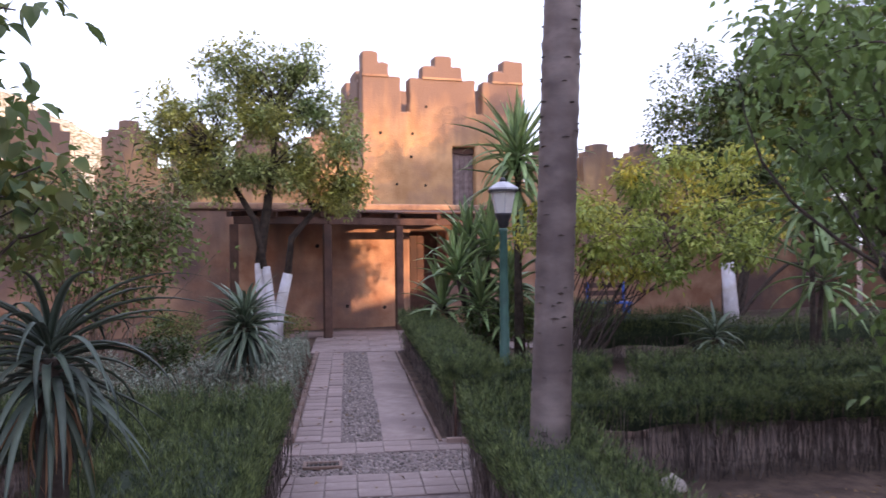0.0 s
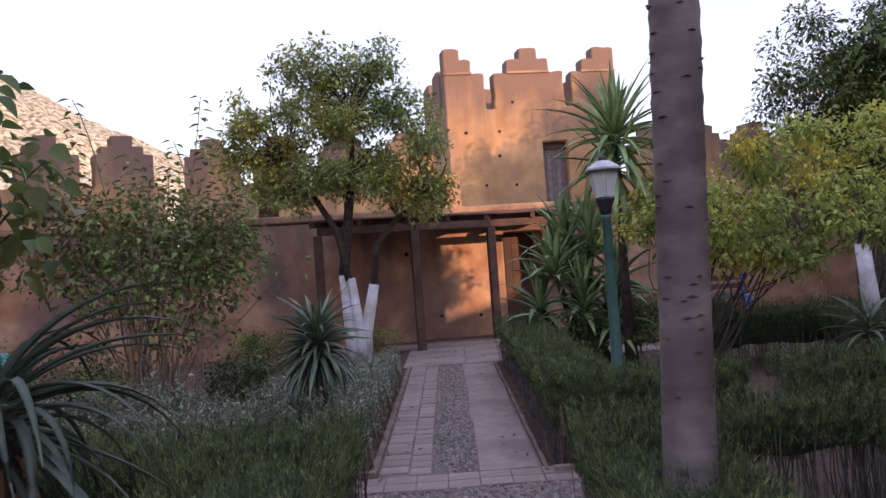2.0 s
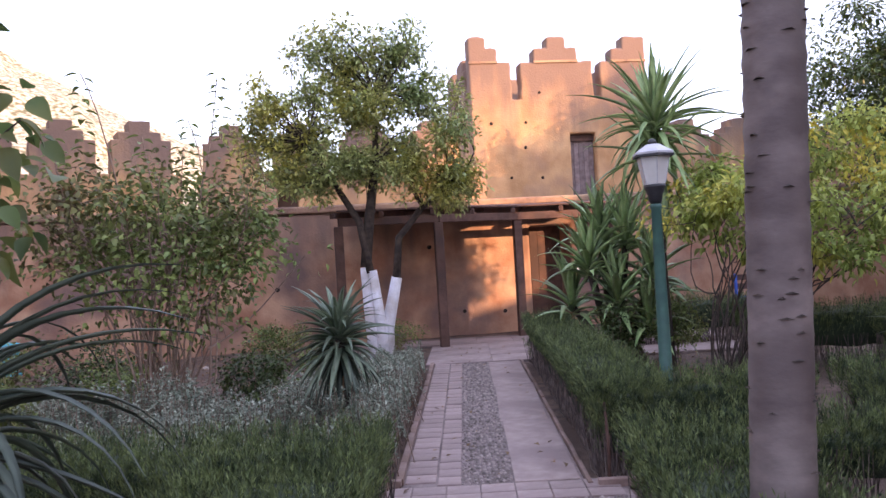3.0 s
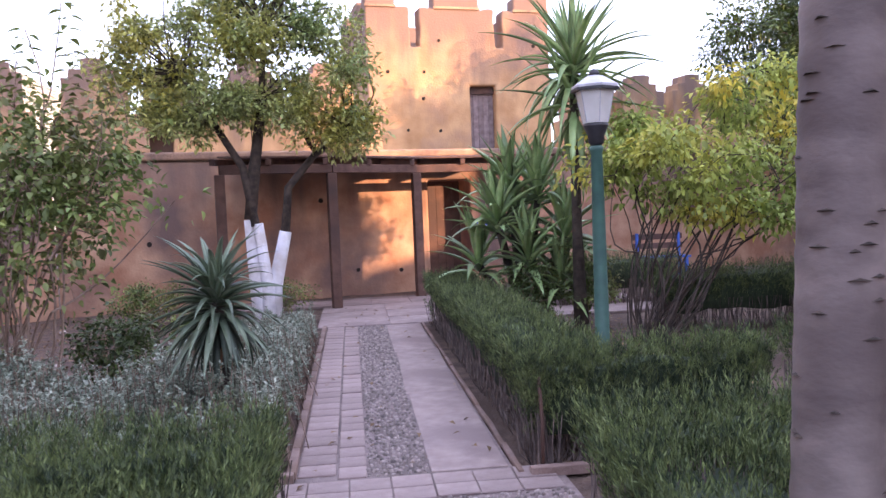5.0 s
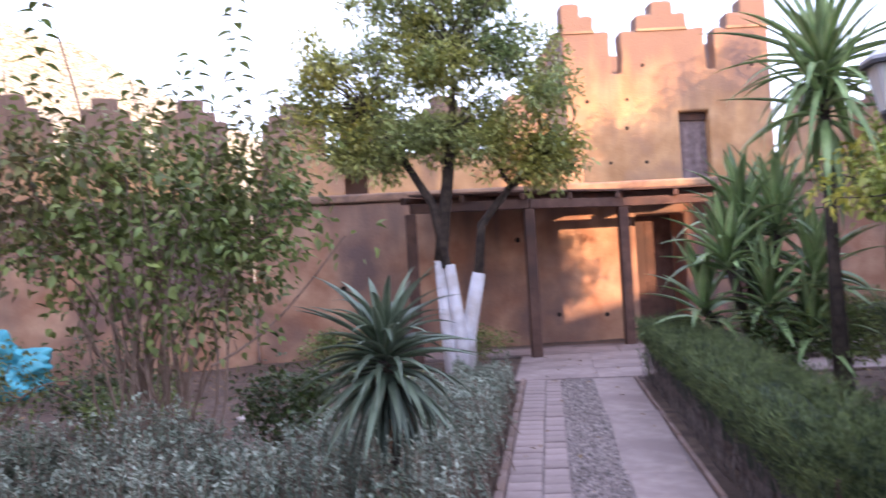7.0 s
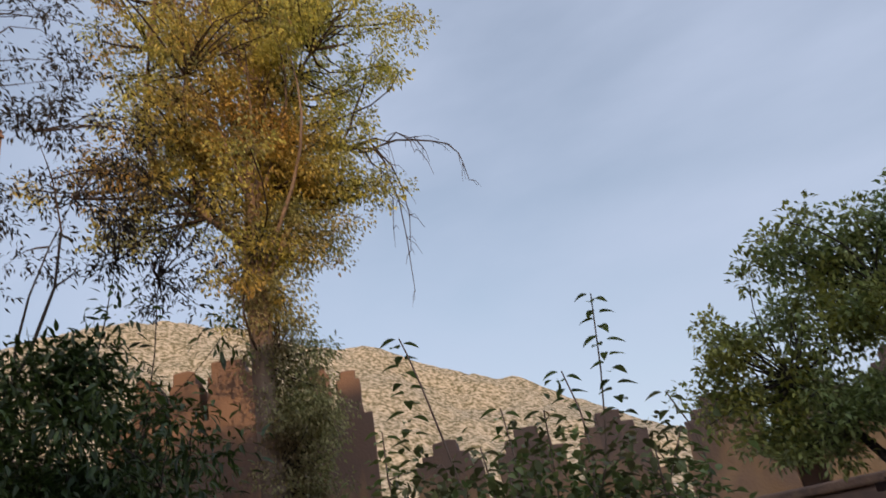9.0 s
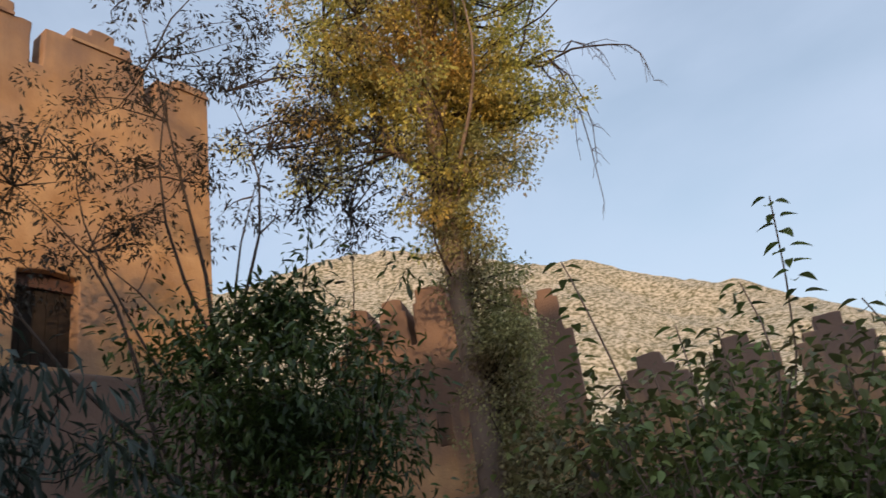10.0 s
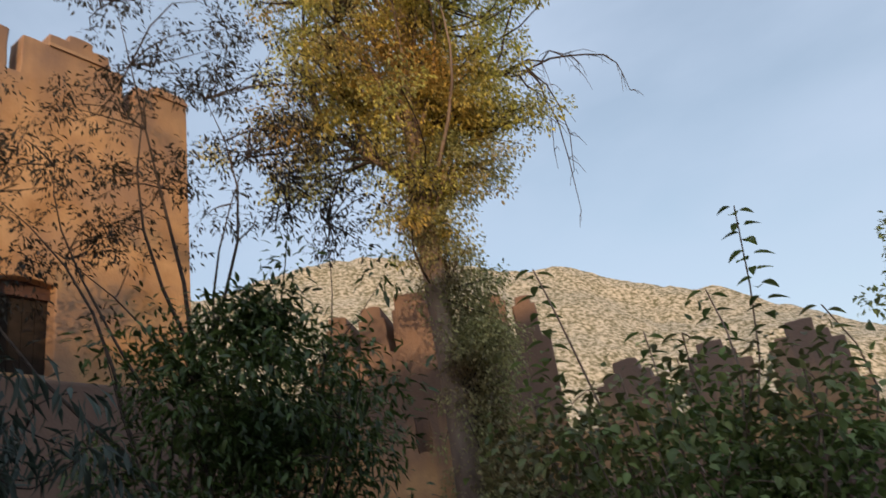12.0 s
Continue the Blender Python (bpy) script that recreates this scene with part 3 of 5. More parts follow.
def mountain():
    """Ridge to the north-west, falling away to the east."""
    ridge = [(100, 15), (85, 18), (75, 20), (68, 21.0), (62, 22.5), (54, 22.4), (48, 20.6), (42, 19.0), (37, 17.0), (30, 14.8), (26, 12.9), (19, 9.3), (12, 5.5), (5, 2.8), (-5, 1.5), (-20, 1.0)]
    A = np.array([r[0] for r in ridge][::-1], float)
    E = np.array([r[1] for r in ridge][::-1], float)
    vs, fs = [], []
    yaws = np.linspace(-20, 100, 260)
    K = 60
    for w in yaws:
        el = np.interp(w, A, E)
        a = radians(w)
        for k in range(K):
            f = k / (K - 1)
            r = 180 + 260 * f
            top = math.tan(radians(el)) * 440
            h = top * (f ** 1.15)
            x, y = -math.sin(a) * r, math.cos(a) * r
            amp = 20 * f * (1.1 - 0.75 * f) * min(1.0, el / 8)
            h += amp * (noise.fractal((x * 0.013, y * 0.013, 0.3), 0.9, 2.1, 6)) + (2.2 * noise.fractal((x * 0.06, y * 0.06, 1.3), 0.9, 2.0, 4)) * min(1, el / 8)
            cr, sr = math.cos(radians(50)), math.sin(radians(50))
            vs.append((x * cr + y * sr, y * cr - x * sr, h - 2))
    for i in range(len(yaws) - 1):
        for k in range(K - 1):
            o = i * K + k
            fs.append((o, o + K, o + K + 1, o + 1))
    g = Geo()
    g.add(vs, fs)
    ridge_ob = fix_normals(part("backdrop_mountain", g, STONE_FAR, smooth=True))
    ridge_ob.rotation_euler = (0, 0, radians(50))
    tagged(ridge_ob, "bare rocky mountain slope in evening sun", "mountain", kind="structure")


mountain()


# ------------------------------------------------ hedges
def hedge(boxes, label, density=5200, seed=1, stems=True, z1=0.60, zgap=0.20):
    """Clipped rosemary hedge over one or more plan rectangles: inner mass, needles, bare stems below."""
    rng = np.random.default_rng(seed)
    e = thing("hedge", (0, 0, 0), label, "hedge", "clipped garden hedges")
    core = Geo()
    B, Tt = [], []
    st = Geo()
    for x0, y0, x1, y1 in boxes:
        m = 0.10
        nx, ny = max(2, int((x1 - x0) / 0.15)), max(2, int((y1 - y0) / 0.15))
        # lumpy inner mass, coloured dark for the shade inside the hedge
        vs, fs = [], []
        for j in range(ny + 1):
            for i in range(nx + 1):
                x = x0 + m + (x1 - x0 - 2 * m) * i / nx
                y = y0 + m + (y1 - y0 - 2 * m) * j / ny
                zt = z1 - 0.10 + 0.05 * noise.noise((x * 3, y * 3, 0))
                zb = zgap + 0.09 + 0.06 * noise.noise((x * 4, y * 4, 5))
                vs += [(x, y, zt), (x, y, zb)]
        w = nx + 1
        q = lambda i, j, t: (j * w + i) * 2 + t
        for j in range(ny):
            for i in range(nx):
                fs.append((q(i, j, 0), q(i + 1, j, 0), q(i + 1, j + 1, 0), q(i, j + 1, 0)))
                fs.append((q(i, j, 1), q(i, j + 1, 1), q(i + 1, j + 1, 1), q(i + 1, j, 1)))
        for i in range(nx):
            fs.append((q(i, 0, 1), q(i + 1, 0, 1), q(i + 1, 0, 0), q(i, 0, 0)))
            fs.append((q(i, ny, 0), q(i + 1, ny, 0), q(i + 1, ny, 1), q(i, ny, 1)))
        for j in range(ny):
            fs.append((q(0, j, 0), q(0, j + 1, 0), q(0, j + 1, 1), q(0, j, 1)))
            fs.append((q(nx, j, 1), q(nx, j + 1, 1), q(nx, j + 1, 0), q(nx, j, 0)))
        core.add(vs, fs)
        # sprigs: a stalk point and several needles round it
        area_top = (x1 - x0) * (y1 - y0)
        per = 2 * ((x1 - x0) + (y1 - y0))
        nt = int(area_top * density / 4.2)
        ns_ = int(per * (z1 - zgap) * density / 3.6)
        px = rng.uniform(x0 + 0.02, x1 - 0.02, nt)
        py = rng.uniform(y0 + 0.02, y1 - 0.02, nt)
        lump = np.array([noise.noise((a * 2.2, b * 2.2, 7)) for a, b in zip(px, py)])
        lump2 = np.array([noise.noise((a * 7.5, b * 7.5, 3)) for a, b in zip(px, py)])
        lump3 = np.array([noise.noise((a * 17.0, b * 17.0, 5)) for a, b in zip(px, py)])
        pz = z1 - 0.11 + 0.06 * lump + 0.09 * lump2 + 0.05 * lump3 + rng.uniform(-0.10, 0.04, nt)
        P = [np.stack([px, py, pz], 1)]
        Dv = [np.stack([rng.normal(0, 0.18, nt), rng.normal(0, 0.18, nt), np.ones(nt)], 1)]
        u = rng.uniform(0, per, ns_)
        sx, sy, ox, oy = np.zeros(ns_), np.zeros(ns_), np.zeros(ns_), np.zeros(ns_)
        w_, h_ = x1 - x0, y1 - y0
        for k in range(ns_):
            a = u[k]
            if a < w_:
                sx[k], sy[k], oy[k] = x0 + a, y0, -1
            elif a < w_ + h_:
                sx[k], sy[k], ox[k] = x1, y0 + a - w_, 1
            elif a < 2 * w_ + h_:
                sx[k], sy[k], oy[k] = x0 + a - w_ - h_, y1, 1
            else:
                sx[k], sy[k], ox[k] = x0, y0 + a - 2 * w_ - h_, -1
        ins = rng.uniform(0.0, 0.1, ns_)
        depth_in = min(0.45 * min(w_, h_), 0.5)
        lo = zgap + 0.07 * np.sin(sx * 5.3 + sy * 4.1)
        sz = lo + (z1 - 0.05 - lo) * rng.uniform(0, 1, ns_) ** 0.55
        ins = np.minimum(ins + 0.55 * np.clip(z1 - 0.20 - sz, 0, 1), depth_in)
        P.append(np.stack([sx - ox * ins, sy - oy * ins, sz], 1))
        Dv.append(np.stack([ox * 0.3 + rng.normal(0, 0.2, ns_), oy * 0.3 + rng.normal(0, 0.2, ns_), np.ones(ns_)], 1))
        P, Dv = np.concatenate(P), np.concatenate(Dv)
        Dv /= np.linalg.norm(Dv, axis=1)[:, None]
        for k in range(9):
            f = k / 8
            L = rng.uniform(0.07, 0.16, len(P))
            base = P + Dv * (L * f * 0.85)[:, None]
            side = rand_dirs(rng, len(P))
            tip = base + (Dv * 0.8 + side * (0.62 - 0.3 * f)) * rng.uniform(0.026, 0.046, len(P))[:, None]
            B.append(base)
            Tt.append(tip)
        if stems:
            for k in range(int(per * 70)):
                a = rng.uniform(0, per)
                if a < w_:
                    x, y = x0 + a, y0 + rng.uniform(0.06, 0.2)
                elif a < w_ + h_:
                    x, y = x1 - rng.uniform(0.06, 0.2), y0 + a - w_
                elif a < 2 * w_ + h_:
                    x, y = x0 + a - w_ - h_, y1 - rng.uniform(0.06, 0.2)
                else:
                    x, y = x0 + rng.uniform(0.06, 0.2), y0 + a - 2 * w_ - h_
                x, y = min(max(x, x0 + 0.05), x1 - 0.05), min(max(y, y0 + 0.05), y1 - 0.05)
                tx, ty = x + rng.normal(0, 0.05), y + rng.normal(0, 0.05)
                st.tube([(x, y, -0.02), ((x + tx) / 2 + rng.normal(0, 0.02), (y + ty) / 2, zgap * 0.7), (tx, ty, zgap + 0.22)], [0.0045, 0.004, 0.003], 3, False)
    part("hedge_shade_core", core, HEDGE_INNER_SHADE, e, smooth=True)
    link("foliage", needle_mesh("foliage", np.concatenate(B), np.concatenate(Tt), 0.0027, rng), HEDGE, e)["kind"] = "stuff"
    if stems:
        tagged(part("stem", st, STEM_HEDGE, e, "bare grey woody stems"), kind="stuff")
    return e


hedge([(-1.05, 3.1, -0.26, 5.35), (-4.2, 5.35, -0.26, 5.98)], "clipped green rosemary hedge beside the path", 5200, 1)
hedge([(0.86, 3.0, 1.42, 5.3), (0.92, 5.3, 4.6, 5.76)], "clipped green rosemary hedge around the palm trunk", 5200, 2, zgap=0.28)
hedge([(0.93, 7.02, 1.42, 12.4), (0.93, 6.66, 2.30, 7.02)], "long clipped rosemary hedge along the path", 5200, 3, z1=0.62, zgap=0.07)
hedge([(2.7, 6.75, 6.5, 7.4)], "clipped rosemary hedge edging a side bed", 3600, 4, zgap=0.14)
hedge([(3.3, 10.6, 5.2, 11.3)], "dark clipped hedge edging a far bed", 2200, 5, z1=0.66, zgap=0.12)
hedge([(4.6, 9.9, 9.0, 10.6)], "dark clipped hedge edging a far bed", 1800, 6, z1=0.6, zgap=0.12)
hedge([(2.2, 13.2, 4.6, 13.9)], "dark clipped hedge edging a far bed", 1800, 7, z1=0.66, zgap=0.12)


# ------------------------------------------------ trees and shrubs
def leaf_cloud(rng, clumps, per, spread, length, width, droop=0.2):
    c = np.repeat(clumps, per, axis=0)
    n = len(c)
    off = rand_dirs(rng, n) * (rng.uniform(0, 1, n) ** 0.5 * spread)[:, None]
    off[:, 2] *= 0.8
    pos = c + off
    d = off / (np.linalg.norm(off, axis=1)[:, None] + 1e-6) + rand_dirs(rng, n) * 0.8
    d[:, 2] -= droop
    nn = rand_dirs(rng, n) * 0.7 + np.array([0, 0, 1.0])
    L = length * rng.uniform(0.65, 1.25, n)
    return pos, d, nn, L, L * width / length * rng.uniform(0.8, 1.15, n)


def blob_clumps(rng, center, radii, n, shell=0.45, seed=0.0, rough=0.35):
    """Points in an uneven ellipsoid, thin in the middle."""
    out = []
    c, r = np.array(center), np.array(radii)
    while len(out) < n:
        v = rng.normal(size=3)
        v /= np.linalg.norm(v)
        lim = 1 + rough * 1.6 * noise.noise((v[0] * 2.1 + seed, v[1] * 2.1, v[2] * 2.1))
        f = lim * (shell + (1 - shell) * rng.uniform() ** 0.6)
        out.append(c + v * r * f)
    return np.array(out)


def limb(geo, a, b, r0, r1, rng, sag=0.12, sides=5, n=5):
    a, b = np.array(a, float), np.array(b, float)
    mid = rng.normal(size=3) * np.linalg.norm(b - a) * sag
    pts = [a + (b - a) * k / n + mid * math.sin(math.pi * k / n) for k in range(n + 1)]
    geo.tube(pts, [r0 + (r1 - r0) * k / n for k in range(n + 1)], sides, False)
    return pts


def branch_to(rng, nodes, targets, r0, material, parent, name="branch", r1=0.005, sag=0.1):
    """One mesh of thin branches, each from the nearest node to its target."""
    g = Geo()
    nodes = np.array(nodes)
    for t in targets:
        k = np.argmin(np.linalg.norm(nodes - t, axis=1) + 0.6 * np.maximum(0, nodes[:, 2] - t[2]))
        limb(g, nodes[k], t, r0, r1, rng, sag, 4, 4)
    return tagged(part(name, g, material, parent, smooth=True), kind="stuff")


def add_leaves(rng, parent, clumps, per, spread, length, width, material, name="crown", droop=0.2, fine=False):
    p, d, nn, L, W = leaf_cloud(rng, clumps, per, spread, length, width, droop)
    return tagged(link(name, (fine_leaf_mesh if fine else leaf_mesh)(name, p, d, nn, L, W), material, parent), kind="stuff")


def orange_tree():
    rng = np.random.default_rng(11)
    bx, by = -1.04, 12.47
    e = thing("orange_tree", (bx, by, 0), "round-headed orange tree with whitewashed forked trunk", "tree")
    o = np.array([bx, by, 0])
    L = lambda pts: [tuple(np.array(p) - o) for p in pts]
    forks = [
        ([(bx + .0, by, 0), (bx - .06, by, .55), (bx - .11, by, 1.38)], [.13, .10, .08], [(bx - .11, by, 1.38), (bx - .03, by, 2.0), (bx + .1, by, 2.8), (bx + .15, by, 3.6)], [.08, .075, .055, .02]),
        ([(bx + .07, by - .05, 0), (bx + .07, by - .08, .55), (bx - .01, by - .09, 1.33)], [.10, .075, .06], [(bx - .04, by - .08, 1.30), (bx - .16, by - .04, 2.0), (bx - .5, by - .1, 2.6), (bx - .8, by - .2, 3.1)], [.055, .05, .04, .015]),
        ([(bx + .09, by, 0), (bx + .14, by, .55), (bx + .30, by, 1.22)], [.12, .09, .075], [(bx + .30, by, 1.22), (bx + .36, by, 1.75), (bx + .7, by + .05, 2.15), (bx + 1.1, by, 2.4)], [.06, .05, .04, .015]),
    ]
    nodes = []
    for low, r0, up, r1 in forks:
        g = Geo()
        g.tube(L(low), r0, 9)
        part("trunk", g, WHITEWASH, e, "whitewashed lower trunk", True)
        g = Geo()
        g.tube(L(up), r1, 8)
        part("limb", g, BARK, e, "dark bark limb", True)
        nodes += [np.array(p) - o for p in up[1:]]
    pads = [(-0.95, .1, 3.05, .62, .36, 40), (-1.3, -.2, 3.55, .45, .3, 22), (-0.55, .3, 3.75, .6, .36, 42), (0.0, -.3, 3.4, .55, .34, 36), (0.1, .2, 4.1, .6, .34, 42),
            (0.75, .1, 3.6, .6, .38, 42), (1.05, -.2, 3.05, .45, .32, 26), (0.45, .4, 2.95, .5, .3, 26), (-0.35, -.4, 2.8, .45, .26, 20), (-0.5, 0, 4.35, .5, .26, 26), (0.55, 0, 4.35, .4, .24, 18),
            (0.0, .1, 2.75, .55, .3, 30), (-0.75, -.2, 2.55, .45, .25, 22), (0.45, -.3, 2.6, .4, .25, 18), (-1.55, 0, 3.2, .35, .25, 14), (1.05, 0, 2.38, .46, .27, 40), (1.3, .1, 2.6, .3, .2, 14), (-1.2, 0, 2.7, .5, .26, 26)]
    cl = np.concatenate([blob_clumps(rng, (x, y, z), (r, r * .9, h), int(n * 0.95), 0.2, i * 1.3, 0.5) for i, (x, y, z, r, h, n) in enumerate(pads)])
    tops = np.array([(-0.95, 0, 4.35), (-0.7, 0.1, 4.6), (-0.2, 0, 4.7), (0.15, 0, 4.6), (0.45, 0.1, 4.4), (-1.6, 0, 3.5), (-1.5, 0, 3.9)])
    cl = np.concatenate([cl, tops + rng.normal(0, .04, tops.shape), tops - np.array([0, 0, .14])])
    branch_to(rng, nodes, cl[::3], 0.014, BARK, e)
    add_leaves(rng, e, cl, 58, 0.19, 0.078, 0.037, ORANGE_LEAF, "crown", 0.1)
    return e


orange_tree()


def leafy_shrub(name, base, label, stems, clumps, per, spread, length, width, leaf, stem_mat, rng, r0=0.018, category="shrub", droop=0.25, sag=0.1, fine=False, twig_r=0.006):
    e = thing(name, base, label, category)
    b = np.array(base)
    nodes = []
    for tip in stems:
        g = Geo()
        st = rng.normal(0, 0.10, 3) * np.array([1, 1, 0])
        tip = np.array(tip) - b
        knee = st + (tip - st) * np.array([0.35, 0.35, 0.55])
        r = r0 * rng.uniform(.7, 1.2)
        p1 = limb(g, st, knee, r, r * .7, rng, sag * .6, 5, 4)
        p2 = limb(g, knee, tip, r * .7, 0.004, rng, sag, 5, 5)
        nodes += [np.array(p) for p in p1[3:] + p2]
        part("stem", g, stem_mat, e, "", True)
    local = clumps - b
    branch_to(rng, nodes, local[::2], twig_r, stem_mat, e, "twig", 0.003)
    add_leaves(rng, e, local, per, spread, length, width, leaf, "foliage", droop, fine)
    return e, nodes


# large loose bush with tall leafy shoots
rng = np.random.default_rng(21)
BB = (-2.3, 8.1, 0.0)
cl = np.concatenate([blob_clumps(rng, (-2.25, 8.2, 1.68), (1.0, 0.75, 0.60), 200, 0.2, 2.0), blob_clumps(rng, (-2.2, 8.2, 1.2), (0.6, 0.5, 0.3), 30, 0.2, 3.0), blob_clumps(rng, (-2.85, 7.95, 1.85), (0.5, 0.45, 0.42), 64, 0.2, 5.0), blob_clumps(rng, (-1.8, 8.35, 1.9), (0.4, 0.4, 0.38), 60, 0.2, 7.0), blob_clumps(rng, (-2.3, 8.2, 2.15), (0.95, 0.6, 0.3), 26, 0.1, 8.0)])
shoots = [(-1.86, 8.56, 3.16), (-2.7, 7.8, 3.04), (-2.1, 8.45, 2.75), (-2.45, 8.3, 2.62), (-3.0, 7.9, 2.6), (-1.6, 8.6, 2.5), (-2.85, 8.2, 2.4), (-2.5, 8.6, 2.5), (-2.0, 8.0, 2.45), (-1.45, 8.3, 2.25), (-3.15, 8.3, 2.2), (-2.35, 7.9, 2.35), (-1.75, 8.1, 2.2)]
stem_tips = [tuple(c) for c in cl[:26]] + shoots
e, nodes = leafy_shrub("bush", BB, "large loose bush with bare stems and tall leafy shoots", stem_tips, cl, 15, 0.25, 0.06, 0.036, BUSH_LEAF, TWIG, rng, 0.012, fine=True, twig_r=0.004)
pos, dirs = [], []
for s in shoots:
    s = np.array(s) - np.array(BB)
    for k in range(26):
        f = k / 25
        p = s - np.array([0, 0, 0.8 * (1 - f)])
        a = k * 2.4
        pos.append(p + np.array([0.02 * math.cos(a), 0.02 * math.sin(a), 0]))
        dirs.append((math.cos(a) * 0.9, math.sin(a) * 0.9, -0.05))
link("shoot", fine_leaf_mesh("shoot", pos, dirs, [(0, 0, 1)] * len(pos), rng.uniform(.08, .12, len(pos)), rng.uniform(.045, .062, len(pos))), BUSH_LEAF, e)["kind"] = "stuff"


def big_tree():
    rng = np.random.default_rng(31)
    b = np.array([-8.35, 11.6, 0])
    e = thing("poplar_tree", tuple(b), "tall autumn tree with yellowing crown and leafy climber on its trunk", "tree")
    e.rotation_euler = (0, 0, radians(55))
    e.scale = (1.15, 1.15, 1.15)
    path = [(0.02, 0, 0), (0.0, 0, 1.5), (0.0, 0, 3.2), (-0.05, 0, 4.6), (-0.10, 0.05, 6.2), (0.0, 0, 8), (0.1, 0, 10), (0.15, 0, 12.5)]
    g = Geo()
    g.tube(path, [.24, .19, .17, .15, .13, .11, .08, .04], 14)
    part("trunk", g, BARK_PALE, e, "pale peeling bark trunk", True)
    nodes = [np.array(p) for p in path[3:]]
    g = Geo()
    lim = [(-1.3, .3, 7.4), (-0.9, -.5, 8.6), (0.5, .3, 8.2), (0.9, -.2, 9.4), (-1.4, .2, 9.6), (0.3, .6, 11), (-1.1, 0, 11.6), (0.9, .3, 11.8)]
    for t in lim:
        k = min(range(len(nodes)), key=lambda i: np.linalg.norm(nodes[i] - (np.array(t) - np.array([0, 0, 1.8]))))
        pts = limb(g, nodes[k], t, .07, .02, rng, .08, 6)
        nodes += [np.array(p) for p in pts[2:]]
    part("limb", g, BARK_PALE, e, "", True)
    cl = np.concatenate([
        blob_clumps(rng, (0.05, 0, 9.6), (2.25, 1.8, 2.6), 600, 0.25, 1.0, 0.4),
        blob_clumps(rng, (0.1, 0, 12.0), (1.6, 1.4, 1.8), 190, 0.2, 2.0, 0.3),
        blob_clumps(rng, (-1.5, 0, 7.3), (1.1, 0.9, 1.1), 70, 0.2, 3.0, 0.6),
        blob_clumps(rng, (-0.2, 0, 7.6), (1.5, 1.2, 1.2), 200, 0.2, 5.5, 0.6),
        blob_clumps(rng, (0.9, 0, 7.3), (0.75, 0.7, 0.9), 70, 0.2, 6.5, 0.6),
        blob_clumps(rng, (0.0, 0, 6.0), (0.7, 0.7, 0.8), 60, 0.2, 4.0, 0.5)])
    branch_to(rng, nodes, cl[::2], 0.02, BARK, e, "branch", .006)
    for k in range(30):
        a0 = rng.uniform(0, 6.28)
        g = Geo()
        z0 = rng.uniform(5.6, 9.0)
        limb(g, (0.0, 0, z0), (math.cos(a0) * rng.uniform(.6, 1.5), math.sin(a0) * rng.uniform(.5, 1.2), z0 + rng.uniform(2.2, 3.6)), .035, .008, rng, .08, 5, 6)
        part("rising_branch", g, BARK_PALE, e, "", True)
    # low and left clumps lean to the darker leaf, painting the crown's shaded side
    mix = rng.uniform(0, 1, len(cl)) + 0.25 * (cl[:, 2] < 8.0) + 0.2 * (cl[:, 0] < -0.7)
    add_leaves(rng, e, cl[mix < 0.95], 88, 0.22, 0.066, 0.034, AUTUMN_LEAF, "crown", 0.5)
    add_leaves(rng, e, cl[mix >= 0.95], 70, 0.25, 0.066, 0.034, OLIVE_SHADE_LEAF, "crown", 0.6)
    # greener lower sprays and the climber beside the trunk
    low = np.concatenate([blob_clumps(rng, (0.40, -.1, 4.0), (0.42, 0.4, 1.3), 120, 0.2, 5.0), blob_clumps(rng, (0.5, 0, 2.4), (0.45, 0.4, 0.9), 80, 0.2, 6.0), blob_clumps(rng, (0.5, 0, 6.4), (0.9, 0.6, 0.5), 44, 0.2, 7.0), blob_clumps(rng, (0.0, 0, 5.4), (0.45, 0.4, 0.9), 60, 0.2, 8.0), blob_clumps(rng, (0.05, 0, 3.0), (0.30, 0.3, 1.8), 50, 0.2, 9.0)])
    branch_to(rng, [np.array(p) for p in path[1:5]], low[::3], 0.01, BARK, e, "climber_stem", .004)
    add_leaves(rng, e, low, 70, 0.22, 0.058, 0.03, CLIMBER_LEAF, "climber", 0.6)
    # hanging dead branches
    g = Geo()
    p0 = np.array([1.2, 0.2, 7.9])
    for t, dn in (((2.5, .3, 8.45), 0.5), ((3.2, .3, 8.4), 0.95), ((2.05, .2, 8.1), 2.5), ((2.0, .2, 9.6), -0.2), ((2.15, .3, 8.15), 1.9), ((1.9, .2, 7.9), 1.3)):
        t = np.array(t)
        pts = [p0 + (t - p0) * (1 - (1 - f) ** 2) + np.array([0, 0, -dn * f ** 3]) + rng.normal(0, .03, 3) for f in np.linspace(0, 1, 9)]
        g.tube(pts, list(np.linspace(.022, .005, 9)), 4, False)
        for q in pts[3:]:
            for _ in range(2):
                w = rng.normal(0, .13, 3) + np.array([.05, 0, -.14])
                g.tube([q, q + w * .6, q + w + np.array([0, 0, -.1])], [.007, .005, .003], 3, False)
    part("dead_branch", g, BARK, e, "bare drooping dead branches")


big_tree()

# dense dark shrub in front of the corner tower, and the thin tree behind it
HUB = np.array([0.216, 4.872, 1.577])


def polar(yaw, dist, el):
    a = radians(yaw)
    return HUB + np.array([-math.sin(a) * dist, math.cos(a) * dist, math.tan(radians(el)) * dist])


